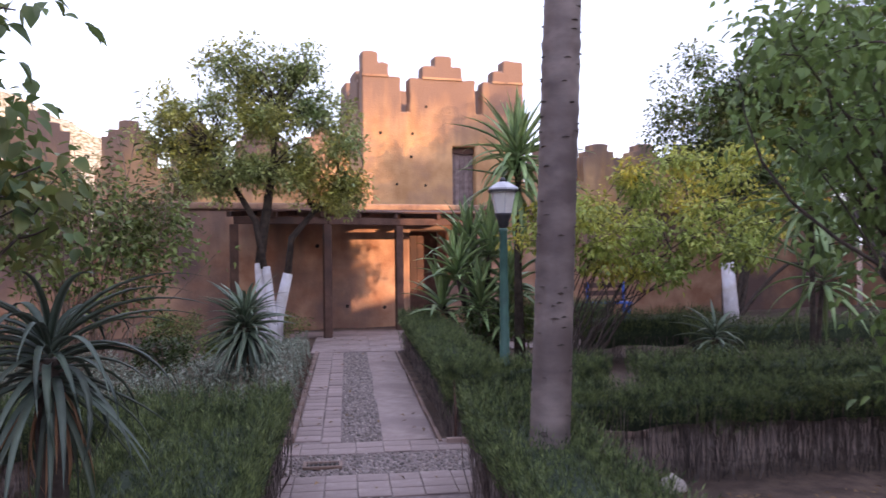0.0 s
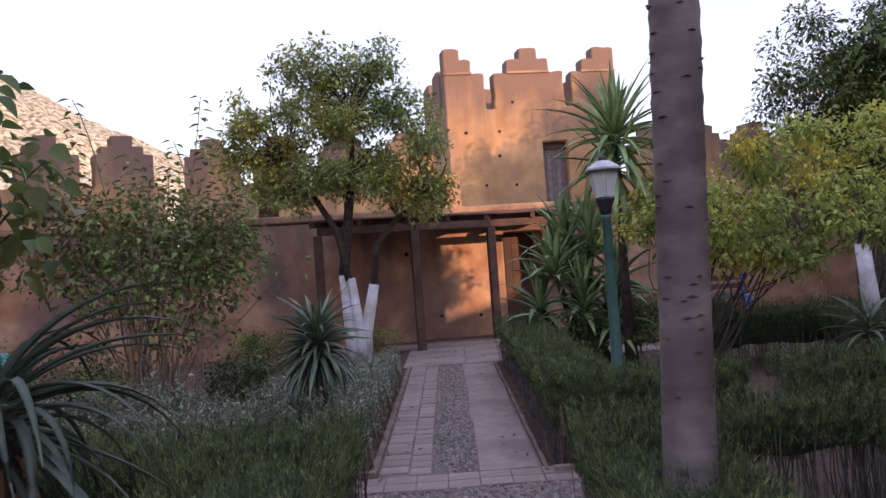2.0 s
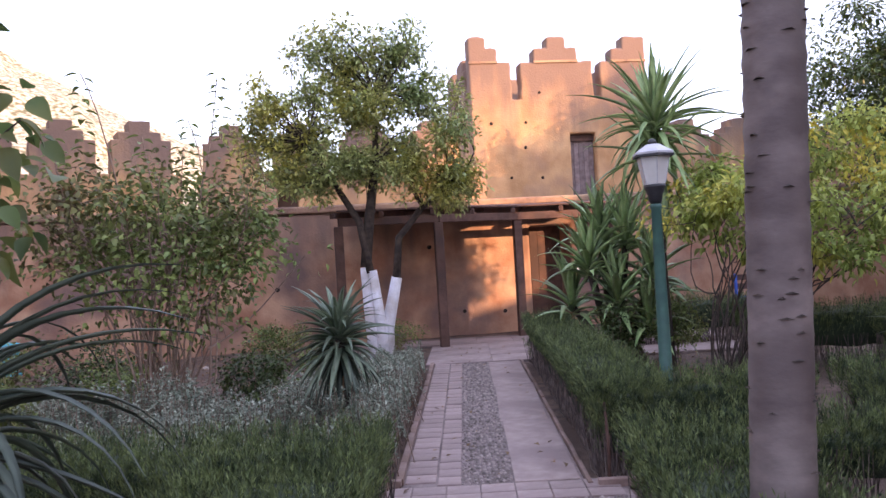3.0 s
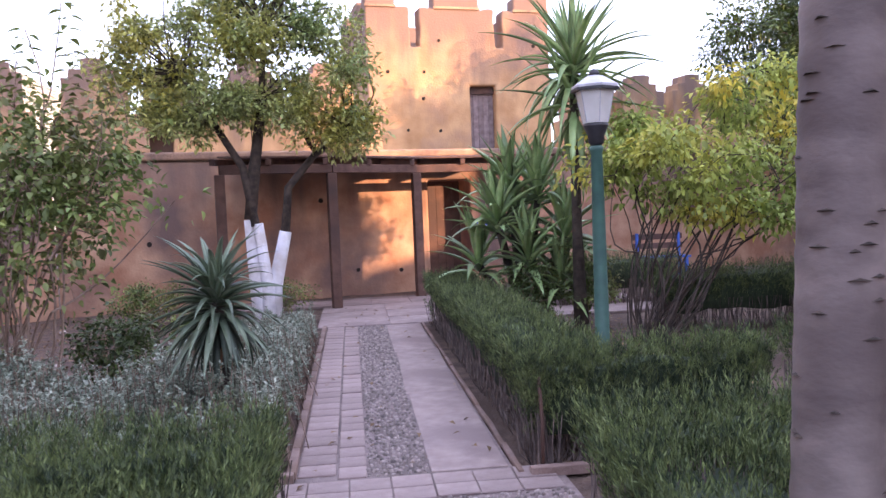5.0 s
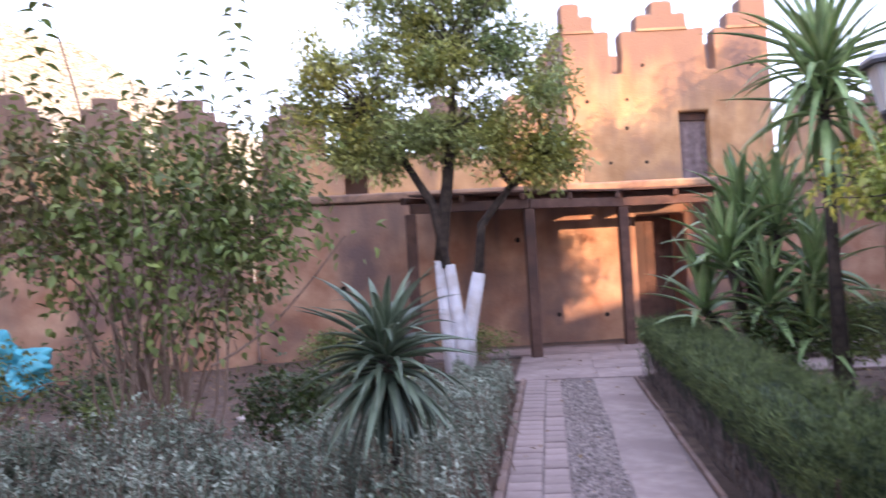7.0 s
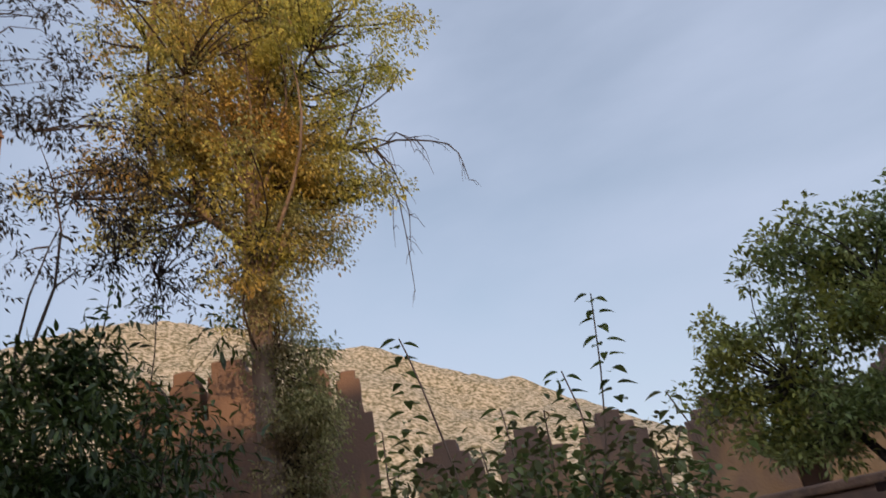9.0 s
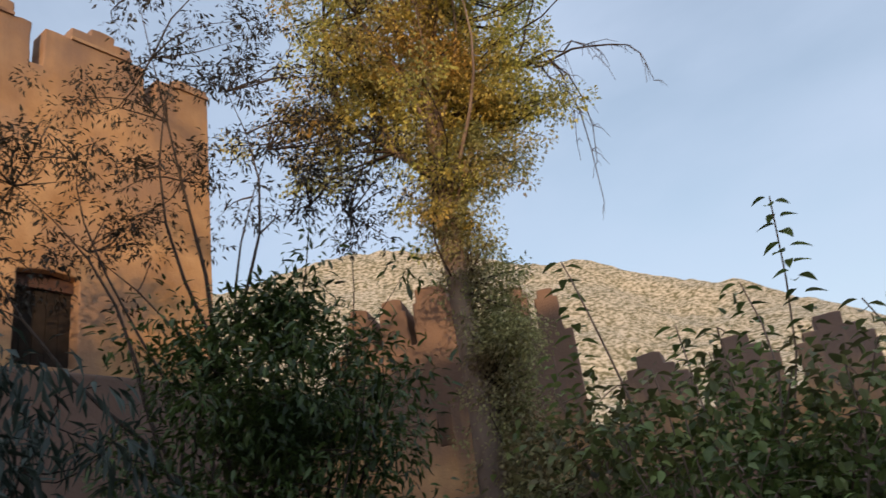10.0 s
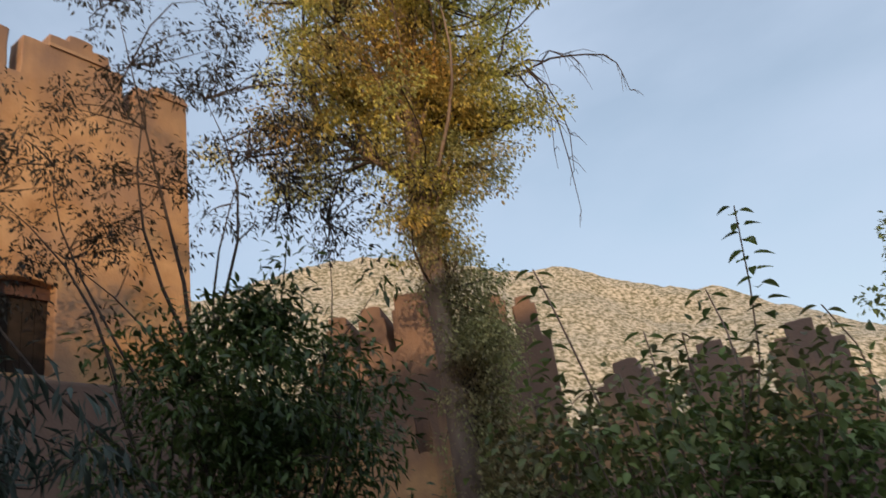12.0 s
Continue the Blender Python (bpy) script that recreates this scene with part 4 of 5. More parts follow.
rng = np.random.default_rng(41)
cl = np.concatenate([blob_clumps(rng, polar(66, 7.2, 11), (1.15, 1.15, 1.0), 210, 0.25, 3.0, 0.9), blob_clumps(rng, polar(67, 7.2, 0), (1.35, 1.35, 1.1), 190, 0.3, 5.0, 0.6), blob_clumps(rng, polar(66, 7.2, 17.5), (0.5, 0.5, 0.3), 26, 0.2, 6.0)] + [blob_clumps(rng, polar(a, 7.1, h), (0.13, 0.13, 0.22), 5, 0.2, a) for a, h in ((74, 14), (72, 17), (70, 15.5), (68.5, 19), (66, 18), (64.5, 19.5), (76, 9))])
leafy_shrub("laurel", (*polar(66, 7.2, 0)[:2], 0), "dense dark green laurel shrub below the tower", [tuple(c) for c in cl[:200:9]], cl, 46, 0.30, 0.105, 0.032, DARK_LEAF, BARK, rng, 0.03, fine=True)
rng = np.random.default_rng(42)
FAN = [(87, 25), (86, 30), (84, 27), (82, 21), (80, 29), (78, 33), (76, 40), (75, 25), (73, 36), (71, 42), (69, 34), (67, 38), (66, 30), (64, 35), (63, 26), (61, 31), (60, 25), (58, 28), (79, 23), (72, 29)]
fan = [tuple(polar(w, 8.6 + rng.uniform(-.5, .5), el)) for w, el in FAN]
cl = np.concatenate([np.array(f) + rng.normal(0, (.26, .42, .16), (12, 3)) for f in fan])
leafy_shrub("feathery_tree", (*polar(69.5, 8.6, 0)[:2], 0), "thin open tree with dark feathery leaves", fan[::2], cl, 44, 0.22, 0.088, 0.027, PURPLE_LEAF, BARK, rng, 0.034, "tree", 0.4, 0.09, twig_r=0.013)
# drooping narrow-leaved shrub
rng = np.random.default_rng(43)
cl = blob_clumps(rng, polar(89, 5.0, 7), (0.75, 1.0, 0.95), 230, 0.3, 8.0)
leafy_shrub("drooping_shrub", (*polar(89, 5.0, 0)[:2], 0), "grey-green shrub with long drooping leaves", [tuple(c) for c in cl[:16]], cl, 22, 0.22, 0.17, 0.035, DROOP_LEAF, BARK, rng, droop=1.2)
# low weeds and a rose in the west bed
rng = np.random.default_rng(44)
cl = blob_clumps(rng, (-4.2, 8.6, 0.6), (1.0, 0.7, 0.5), 110, 0.2, 9.0)
leafy_shrub("rose_bush", (-4.2, 8.6, 0), "thin green rose bush in the soil bed", [tuple(c) for c in cl[:16]], cl, 14, 0.16, 0.05, 0.032, BUSH_LEAF, TWIG, rng)
rng = np.random.default_rng(45)
cl = blob_clumps(rng, (-3.9, 10.4, 0.45), (0.55, 0.5, 0.4), 90, 0.2, 9.5)
leafy_shrub("grey_shrub", (-3.9, 10.4, 0), "low grey-green shrub in the soil bed", [tuple(c) for c in cl[:12]], cl, 22, 0.14, 0.06, 0.028, DARK_LEAF, TWIG, rng)
# broadleaf branch tree near the path's west side
rng = np.random.default_rng(46)
cl = np.concatenate([blob_clumps(rng, (-1.38, 3.75, 1.78), (0.55, 0.4, 0.34), 56, 0.2, 1.0), blob_clumps(rng, (-1.45, 3.7, 2.15), (0.4, 0.3, 0.12), 11, 0.2, 2.0), blob_clumps(rng, (-1.15, 3.4, 2.42), (0.25, 0.2, 0.10), 7, 0.2, 3.0)])
leafy_shrub("mulberry", (-2.5, 3.6, 0), "small broadleaf tree with large pale green leaves", [tuple(c) for c in cl[::5]], cl, 8, 0.17, 0.09, 0.06, MULBERRY_LEAF, BARK, rng, 0.02, "tree", 0.6, fine=True)
# tree to the east at the start
rng = np.random.default_rng(47)
cl = np.concatenate([blob_clumps(rng, (3.2, 4.3, 2.35), (0.95, 0.8, 1.1), 170, 0.2, 1.0), blob_clumps(rng, (4.6, 6.4, 2.6), (1.1, 0.8, 1.0), 90, 0.2, 4.0), blob_clumps(rng, (3.25, 4.0, 1.1), (0.5, 0.5, 0.5), 20, 0.2, 2.0)])
leafy_shrub("fig_tree", (3.3, 3.9, 0), "slender broadleaf tree with bright green leaves", [tuple(c) for c in cl[::6]], cl, 21, 0.24, 0.078, 0.044, GREEN_LEAF, BARK, rng, 0.022, "tree", 0.5, fine=True)
# yellow-green spreading shrub by the lamp
rng = np.random.default_rng(48)
pads = [(2.7, 10.2, 1.75, .45), (3.2, 10.0, 1.55, .5), (3.4, 10.6, 2.05, .55), (3.9, 10.2, 1.8, .55), (4.3, 10.8, 2.25, .6), (4.6, 10.1, 1.6, .5), (5.0, 10.5, 2.0, .6), (5.4, 11.2, 2.5, .6), (4.8, 11.0, 2.75, .5), (5.8, 10.6, 1.8, .55), (6.3, 11.2, 2.2, .6), (5.9, 11.4, 2.9, .5), (3.0, 10.7, 2.2, .4), (6.8, 10.9, 2.6, .5), (3.6, 9.9, 1.35, .45), (4.2, 10.0, 1.3, .45), (3.0, 9.8, 1.9, .4), (5.2, 9.9, 1.5, .5), (4.0, 10.6, 2.5, .5)]
cl = np.concatenate([blob_clumps(rng, (x, y, z), (r, r * .8, .15), 24, 0.1, i * 1.9, 0.7) for i, (x, y, z, r) in enumerate(pads)])
leafy_shrub("wisteria", (2.85, 10.0, 0), "spreading shrub with yellow-green autumn leaves", [tuple(c) for c in cl[::14]], cl, 24, 0.24, 0.08, 0.040, LIME_LEAF, BARK, rng, 0.011, "shrub", 0.6, 0.16, fine=True)
# dark tree behind, far east
rng = np.random.default_rng(49)
cl = np.concatenate([blob_clumps(rng, (8.5, 15.5, 3.8), (1.9, 1.6, 1.7), 400, 0.3, 1.0, 0.6), blob_clumps(rng, (11.0, 15.0, 4.6), (2.3, 1.7, 2.4), 400, 0.3, 3.0, 0.6)])
eg, _ = leafy_shrub("evergreen_tree", (7.4, 14.6, 0), "dark evergreen tree rising over the garden wall", [tuple(c) for c in cl[::130]], cl, 120, 0.36, 0.10, 0.045, DARK_LEAF, BARK, rng, 0.07, "tree")


g = Geo()
g.tube([(0, 0, 0), (-.05, 0, .6), (-.1, 0, 1.25)], [.15, .13, .12], 10)
part("trunk", g, WHITEWASH, eg, "whitewashed lower trunk", True)
# small plants in the west bed and below the wall
for i, (bx, by, w, h, leaf, sz) in enumerate(((-1.75, 9.0, .35, .75, DARK_LEAF, .05), (-3.3, 9.7, .4, .5, BUSH_LEAF, .05), (-1.0, 13.9, .45, .55, BUSH_LEAF, .045), (-2.6, 13.4, .5, .6, BUSH_LEAF, .05), (-5.0, 9.4, .6, .6, BUSH_LEAF, .05), (-1.3, 9.9, .3, .6, BUSH_LEAF, .045), (2.6, 11.2, .4, .9, BUSH_LEAF, .05), (1.9, 11.0, .35, .8, DARK_LEAF, .045), (-5.4, 7.6, .6, .9, BUSH_LEAF, .06), (-3.5, 7.3, .45, 1.1, BUSH_LEAF, .05), (-4.5, 8.3, .55, 1.2, BUSH_LEAF, .055), (-3.0, 6.8, .35, .8, BUSH_LEAF, .045), (-5.6, 9.9, .6, 1.0, DARK_LEAF, .055))):
    rng = np.random.default_rng(500 + i)
    cl = blob_clumps(rng, (bx, by, h * .62), (w, w, h * .4), 84, 0.2, i * 1.7)
    leafy_shrub("small_shrub", (bx, by, 0), "low leafy shrub growing in the soil bed", [tuple(c) for c in cl[::8]], cl, 24, 0.12, sz, sz * .55, leaf, TWIG, rng, 0.008)


# ------------------------------------------------ aloes and yuccas
def blade_mesh(name, length, width, droop, thick=0.35, segs=9, curl=0.0, base=0.75):
    """One tapering channelled leaf along +x that bows down by droop."""
    g = Geo()
    vs, fs = [], []
    for i in range(segs + 1):
        f = i / segs
        ang = droop * f
        x = length * (math.sin(ang) / droop if abs(droop) > 1e-3 else f)
        z = -length * ((1 - math.cos(ang)) / droop if abs(droop) > 1e-3 else 0)
        w = width * (base + (1 - base) * min(1, f * 5)) * (1 - f ** 2.2) * 0.5 + 0.001
        vs += [(x, -w, z + w * 0.55), (x, 0, z), (x, w, z + w * 0.55), (x, 0, z - w * thick)]
    for i in range(segs):
        o = i * 4
        for k in range(4):
            k2 = (k + 1) % 4
            fs.append((o + k, o + k2, o + 4 + k2, o + 4 + k))
    g.add(vs, fs)
    return g.mesh(name)


def rosette(parent, center, n, specs, material, rng, el_lo, el_hi, r=0.03, name="leaf", spread_z=0.12, power=1.0, graded=False):
    """Leaves set round a stalk head, steep at the crown and low at the rim."""
    for m in specs:
        if not m.materials:
            m.materials.append(material)
            m.polygons.foreach_set("use_smooth", [True] * len(m.polygons))
    for i in range(n):
        f = (i + 0.5) / n
        az = math.degrees(i * 2.39996) + rng.uniform(-12, 12)
        el = el_lo + (el_hi - el_lo) * (f ** power) + rng.uniform(-6, 6)
        ob = new(name, specs[min(len(specs) - 1, int((1 - f) * len(specs) + rng.uniform(-.8, .8)))] if graded and f > .15 else specs[i % len(specs)])
        ob.parent = parent
        sc = rng.uniform(0.82, 1.12)
        a = radians(az)
        ob.matrix_local = Matrix.Translation((center[0] + r * math.cos(a), center[1] + r * math.sin(a), center[2] + spread_z * (f - 0.5))) @ Euler((radians(rng.uniform(-12, 12)), radians(-el), a)).to_matrix().to_4x4() @ Matrix.Scale(sc, 4)


def aloe(base, height, leaf_len, label, seed, n=46, width=0.055, lo=-35, hi=74, bow=1.0, skirt=14, leaf_mat=None):
    rng = np.random.default_rng(seed)
    e = thing("aloe", base, label, "aloe", "tree aloes")
    g = Geo()
    pts = [(0, 0, 0), (0.01, 0, height * .5), (0, 0, height)]
    g.tube(pts, [.06, .055, .05], 9)
    part("stem", g, BARK, e, "", True)
    specs = [blade_mesh("leaf", leaf_len * k, width, d * bow) for k, d in ((1.0, 0.9), (0.92, 1.3), (1.08, 0.7), (0.85, 1.6), (1.0, 1.15))]
    rosette(e, (0, 0, height), n, specs, leaf_mat or ALOE, rng, lo, hi, 0.03, "leaf", 0.2)
    # lower leaves take the darker green, colouring in the shade beneath the head
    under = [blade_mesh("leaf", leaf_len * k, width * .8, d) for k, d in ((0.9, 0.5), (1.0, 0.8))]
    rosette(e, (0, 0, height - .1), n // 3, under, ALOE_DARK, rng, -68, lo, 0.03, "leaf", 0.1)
    dry = [blade_mesh("dry_leaf", leaf_len * .6, width * .55, d) for d in (0.5, 1.1)]
    rosette(e, (0, 0, height - .16), skirt, dry, ALOE_DRY, rng, -75, -45, 0.03, "dry_leaf", 0.12)
    return e


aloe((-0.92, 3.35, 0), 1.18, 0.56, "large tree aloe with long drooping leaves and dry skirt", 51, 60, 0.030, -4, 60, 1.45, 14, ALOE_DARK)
aloe((-0.71, 7.2, 0), 0.93, 0.42, "bushy tree aloe standing in silver groundcover", 52, 100, 0.042, -20, 78, 0.95, 10)
aloe((4.15, 8.6, 0), 0.55, 0.45, "spiky aloe in the far bed", 53, 34, 0.05)


def yucca(base, heads, label, seed, trunk_r=0.06, size=0.8, wide=0.085):
    rng = np.random.default_rng(seed)
    e = thing("yucca", base, label, "yucca", "yuccas")
    specs = [blade_mesh("leaf", size * k, wide, d, 0.12, 9, base=0.45) for k, d in ((0.8, 0.15), (1.0, 0.35), (1.08, 0.75), (1.0, 1.15), (0.92, 1.6))]
    for i, (x, y, z, n, lo) in enumerate(heads):
        g = Geo()
        g.tube([(0.05 * i, 0, 0), (x * .5, y * .5, z * .5), (x, y, z)], [trunk_r, trunk_r * .85, trunk_r * .7], 8)
        part("trunk", g, BARK, e, "", True)
        rosette(e, (x, y, z), n, specs, YUCCA, rng, lo, 84, 0.03, "leaf", 0.3, 0.8, True)
    return e


yucca((2.44, 10.9, 0), [(0.03, 0, 2.82, 74, -45), (0.02, 0, 2.45, 30, -80)], "tall yucca with a shaggy head of long leaves", 54, 0.06, 0.92, 0.085)
yucca((2.0, 11.6, 0), [(-0.30, -.1, 1.25, 36, 15), (0.2, 0, 1.55, 40, 10), (0.0, .3, 1.1, 30, 15), (-0.50, .1, 0.75, 28, 0), (0.45, -.2, 1.05, 34, 0), (0.0, -.3, 0.8, 30, 0), (0.35, -.35, 0.5, 26, -5), (-0.1, .1, 1.6, 26, 30)], "dense clump of many-headed yucca beside the hedge", 55, 0.06, 0.72, 0.105)
yucca((5.1, 8.3, 0), [(0, 0, 2.0, 50, -50), (0.25, 0.2, 1.2, 36, -40)], "slim yucca on bare stems in the far bed", 56, 0.035)


# ------------------------------------------------ palm, lamp, pergola
def palm_trunk():
    rng = np.random.default_rng(61)
    e = thing("palm_tree", (1.185, 4.445, 0), "tall smooth grey palm trunk ringed with leaf scars", "palm")
    g = Geo()
    sides, N = 28, 180
    vs, fs = [], []
    H = 7.0
    for i in range(N + 1):
        z = H * i / N
        ring = (z / 0.115) % 1.0
        r = 0.104 - 0.002 * z + 0.011 * (ring ** 5) * (0.7 + 0.6 * noise.noise((z * 2.3, 4.0, 1.0))) + 0.012 * math.exp(-z * 2)
        for k in range(sides):
            a = k * math.tau / sides
            rr = r * (1 + 0.02 * noise.noise((math.cos(a) * 2, math.sin(a) * 2, z * 3))) + 0.003 * max(0, noise.noise((math.cos(a) * 3, math.sin(a) * 3, z * 5)))
            vs.append((0.044 * z + rr * math.cos(a), 0.01 * z + rr * math.sin(a), z))
    for i in range(N):
        for k in range(sides):
            k2 = (k + 1) % sides
            fs.append((i * sides + k, i * sides + k2, (i + 1) * sides + k2, (i + 1) * sides + k))
    g.add(vs, fs)
    part("trunk", g, PALM_BARK, e, "", True)
    for i in range(240):
        z = 0.5 + i * 0.023 + rng.uniform(-.02, .02)
        a = rng.uniform(0, math.tau)
        r = 0.104 - 0.002 * z
        g = Geo()
        w = rng.uniform(.02, .07)
        c, s = math.cos(a), math.sin(a)
        px, py = 0.044 * z, 0.01 * z
        b0 = [(px + r * math.cos(a + q) * .97, py + r * math.sin(a + q) * .97, z + dz) for q, dz in ((-w / r, 0), (w / r, 0), (0, .012))]
        tip = (px + (r + .016) * c, py + (r + .016) * s, z + .005)
        g.add(b0 + [tip], [(0, 1, 3), (1, 2, 3), (2, 0, 3), (0, 2, 1)])
        part("leaf_scar", g, BARK, e)


palm_trunk()


def street_lamp():
    e = thing("garden_lamp", (1.53, 7.26, 0), "green iron garden lamp with milky tapered lantern", "lamp")
    g = Geo()
    g.lathe([(.085, 0), (.085, .05), (.06, .09), (.055, .40), (.062, .42), (.062, .46), (.045, .49), (.040, 1.2), (.034, 1.70), (.04, 1.71), (.04, 1.73), (.032, 1.74)], 20)
    part("post", g, LAMP_GREEN, e, "", True)
    g = Geo()
    g.lathe([(.034, 1.742), (.045, 1.76), (.05, 1.80), (.072, 1.85), (.075, 1.87), (.06, 1.872)], 20)
    part("lantern_socket", g, LAMP_BLACK, e, "", True)
    k = 6
    def ring(r, z, t=0.5):
        return [(r * math.cos((i + t) * math.tau / k), r * math.sin((i + t) * math.tau / k), z) for i in range(k)]
    r0, r1 = ring(.075, 1.874), ring(.118, 2.075)
    for i in range(k):
        j = (i + 1) % k
        g = Geo()
        a, b, c, d = Vector(r0[i]), Vector(r0[j]), Vector(r1[j]), Vector(r1[i])
        m = (a + b + c + d) / 4
        inn = Vector((m.x, m.y, 0)) * .05
        g.add([a, b, c, d, a - inn, b - inn, c - inn, d - inn], [(0, 1, 2, 3), (7, 6, 5, 4), (0, 4, 5, 1), (1, 5, 6, 2), (2, 6, 7, 3), (3, 7, 4, 0)])
        part("lantern_pane", g, LAMP_GLASS, e, "milky white panel")
        g = Geo()
        g.tube([r0[i], r1[i]], [.003, .003], 5)
        part("lantern_bar", g, LAMP_CAP, e)
    g = Geo()
    ra, rb, rc = ring(.140, 2.077), ring(.142, 2.093), ring(.050, 2.150)
    g.add(ra + rb + rc, [tuple(range(k - 1, -1, -1))] + [(i, (i + 1) % k, k + (i + 1) % k, k + i) for i in range(k)] + [(k + i, k + (i + 1) % k, 2 * k + (i + 1) % k, 2 * k + i) for i in range(k)] + [tuple(range(2 * k, 3 * k))])
    cap = part("lantern_cap", g, LAMP_CAP, e, "pale grey six-sided cap")
    g = Geo()
    ra, rb = ring(.146, 2.062), ring(.146, 2.078)
    g.add(ra + rb, [tuple(range(k - 1, -1, -1)), tuple(range(k, 2 * k))] + [(i, (i + 1) % k, k + (i + 1) % k, k + i) for i in range(k)])
    part("lantern_rim", g, LAMP_BLACK, cap, "black iron rim")
    g = Geo()
    g.lathe([(.03, 2.151), (.03, 2.17), (.022, 2.185), (.0, 2.195)], 14)
    part("finial", g, LAMP_BLACK, cap, "black iron finial", True)


street_lamp()


def beam_box(geo, a, b, w, h):
    a, b = Vector(a), Vector(b)
    d = (b - a).normalized()
    s = (d.cross(Vector((0, 0, 1))) if abs(d.z) < 0.9 else Vector((1, 0.24, 0))).normalized() * w / 2
    u = s.cross(d).normalized() * h / 2
    geo.add([a - s - u, a + s - u, a + s + u, a - s + u, b - s - u, b + s - u, b + s + u, b - s + u], [(0, 1, 2, 3), (7, 6, 5, 4), (0, 4, 5, 1), (1, 5, 6, 2), (2, 6, 7, 3), (3, 7, 4, 0)])


def pergola():
    e = thing("pergola", (-0.2, 14.57, 0), "dark brown wooden lean-to pergola against the wall", "pergola")
    o = Vector((-0.2, 14.57, 0))
    posts = [(-0.2, 14.57), (1.14, 15.55), (-1.75, 14.1), (2.9, 15.95)]
    for x, y in posts:
        g = Geo()
        beam_box(g, Vector((x, y, 0)) - o, Vector((x, y, 2.02)) - o, 0.14, 0.14)
        bevel(part("post", g, WOOD, e), 0.008, 2)
    order = [posts[2], posts[0], posts[1], posts[3]]
    for a, b in zip(order, order[1:]):
        g = Geo()
        beam_box(g, Vector((*a, 2.09)) - o, Vector((*b, 2.09)) - o, 0.10, 0.13)
        bevel(part("front_beam", g, WOOD, e), 0.008, 2)
    for a, b in zip(order, order[1:]):
        for f in (0.02, 0.5):
            x, y = a[0] + (b[0] - a[0]) * f, a[1] + (b[1] - a[1]) * f
            wy = 15.6 + (x + 4.0) * 0.235 - 0.02
            g = Geo()
            beam_box(g, Vector((x - 0.1, y - .15, 2.19)) - o, Vector((x + 0.12, wy, 2.30)) - o, 0.07, 0.09)
            bevel(part("rafter", g, WOOD, e), 0.006, 2)
    for a, b in zip(order, order[1:]):
        g = Geo()
        pa, pb = Vector((*a, 0)), Vector((*b, 0))
        wa, wb = Vector((a[0] + .1, 15.58 + (a[0] + 4.1) * .235, 0)), Vector((b[0] + .1, 15.58 + (b[0] + 4.1) * .235, 0))
        vs = []
        for z0, z1 in ((2.25, 2.36), (2.275, 2.385)):
            vs += [pa + Vector((0, -.1, z0)) - o, pb + Vector((0, -.1, z0)) - o, wb + Vector((0, -.03, z1)) - o, wa + Vector((0, -.03, z1)) - o]
        g.add(vs, [(3, 2, 1, 0), (4, 5, 6, 7), (0, 1, 5, 4), (1, 2, 6, 5), (2, 3, 7, 6), (3, 0, 4, 7)])
        part("roof_board", g, WOOD, e)


pergola()

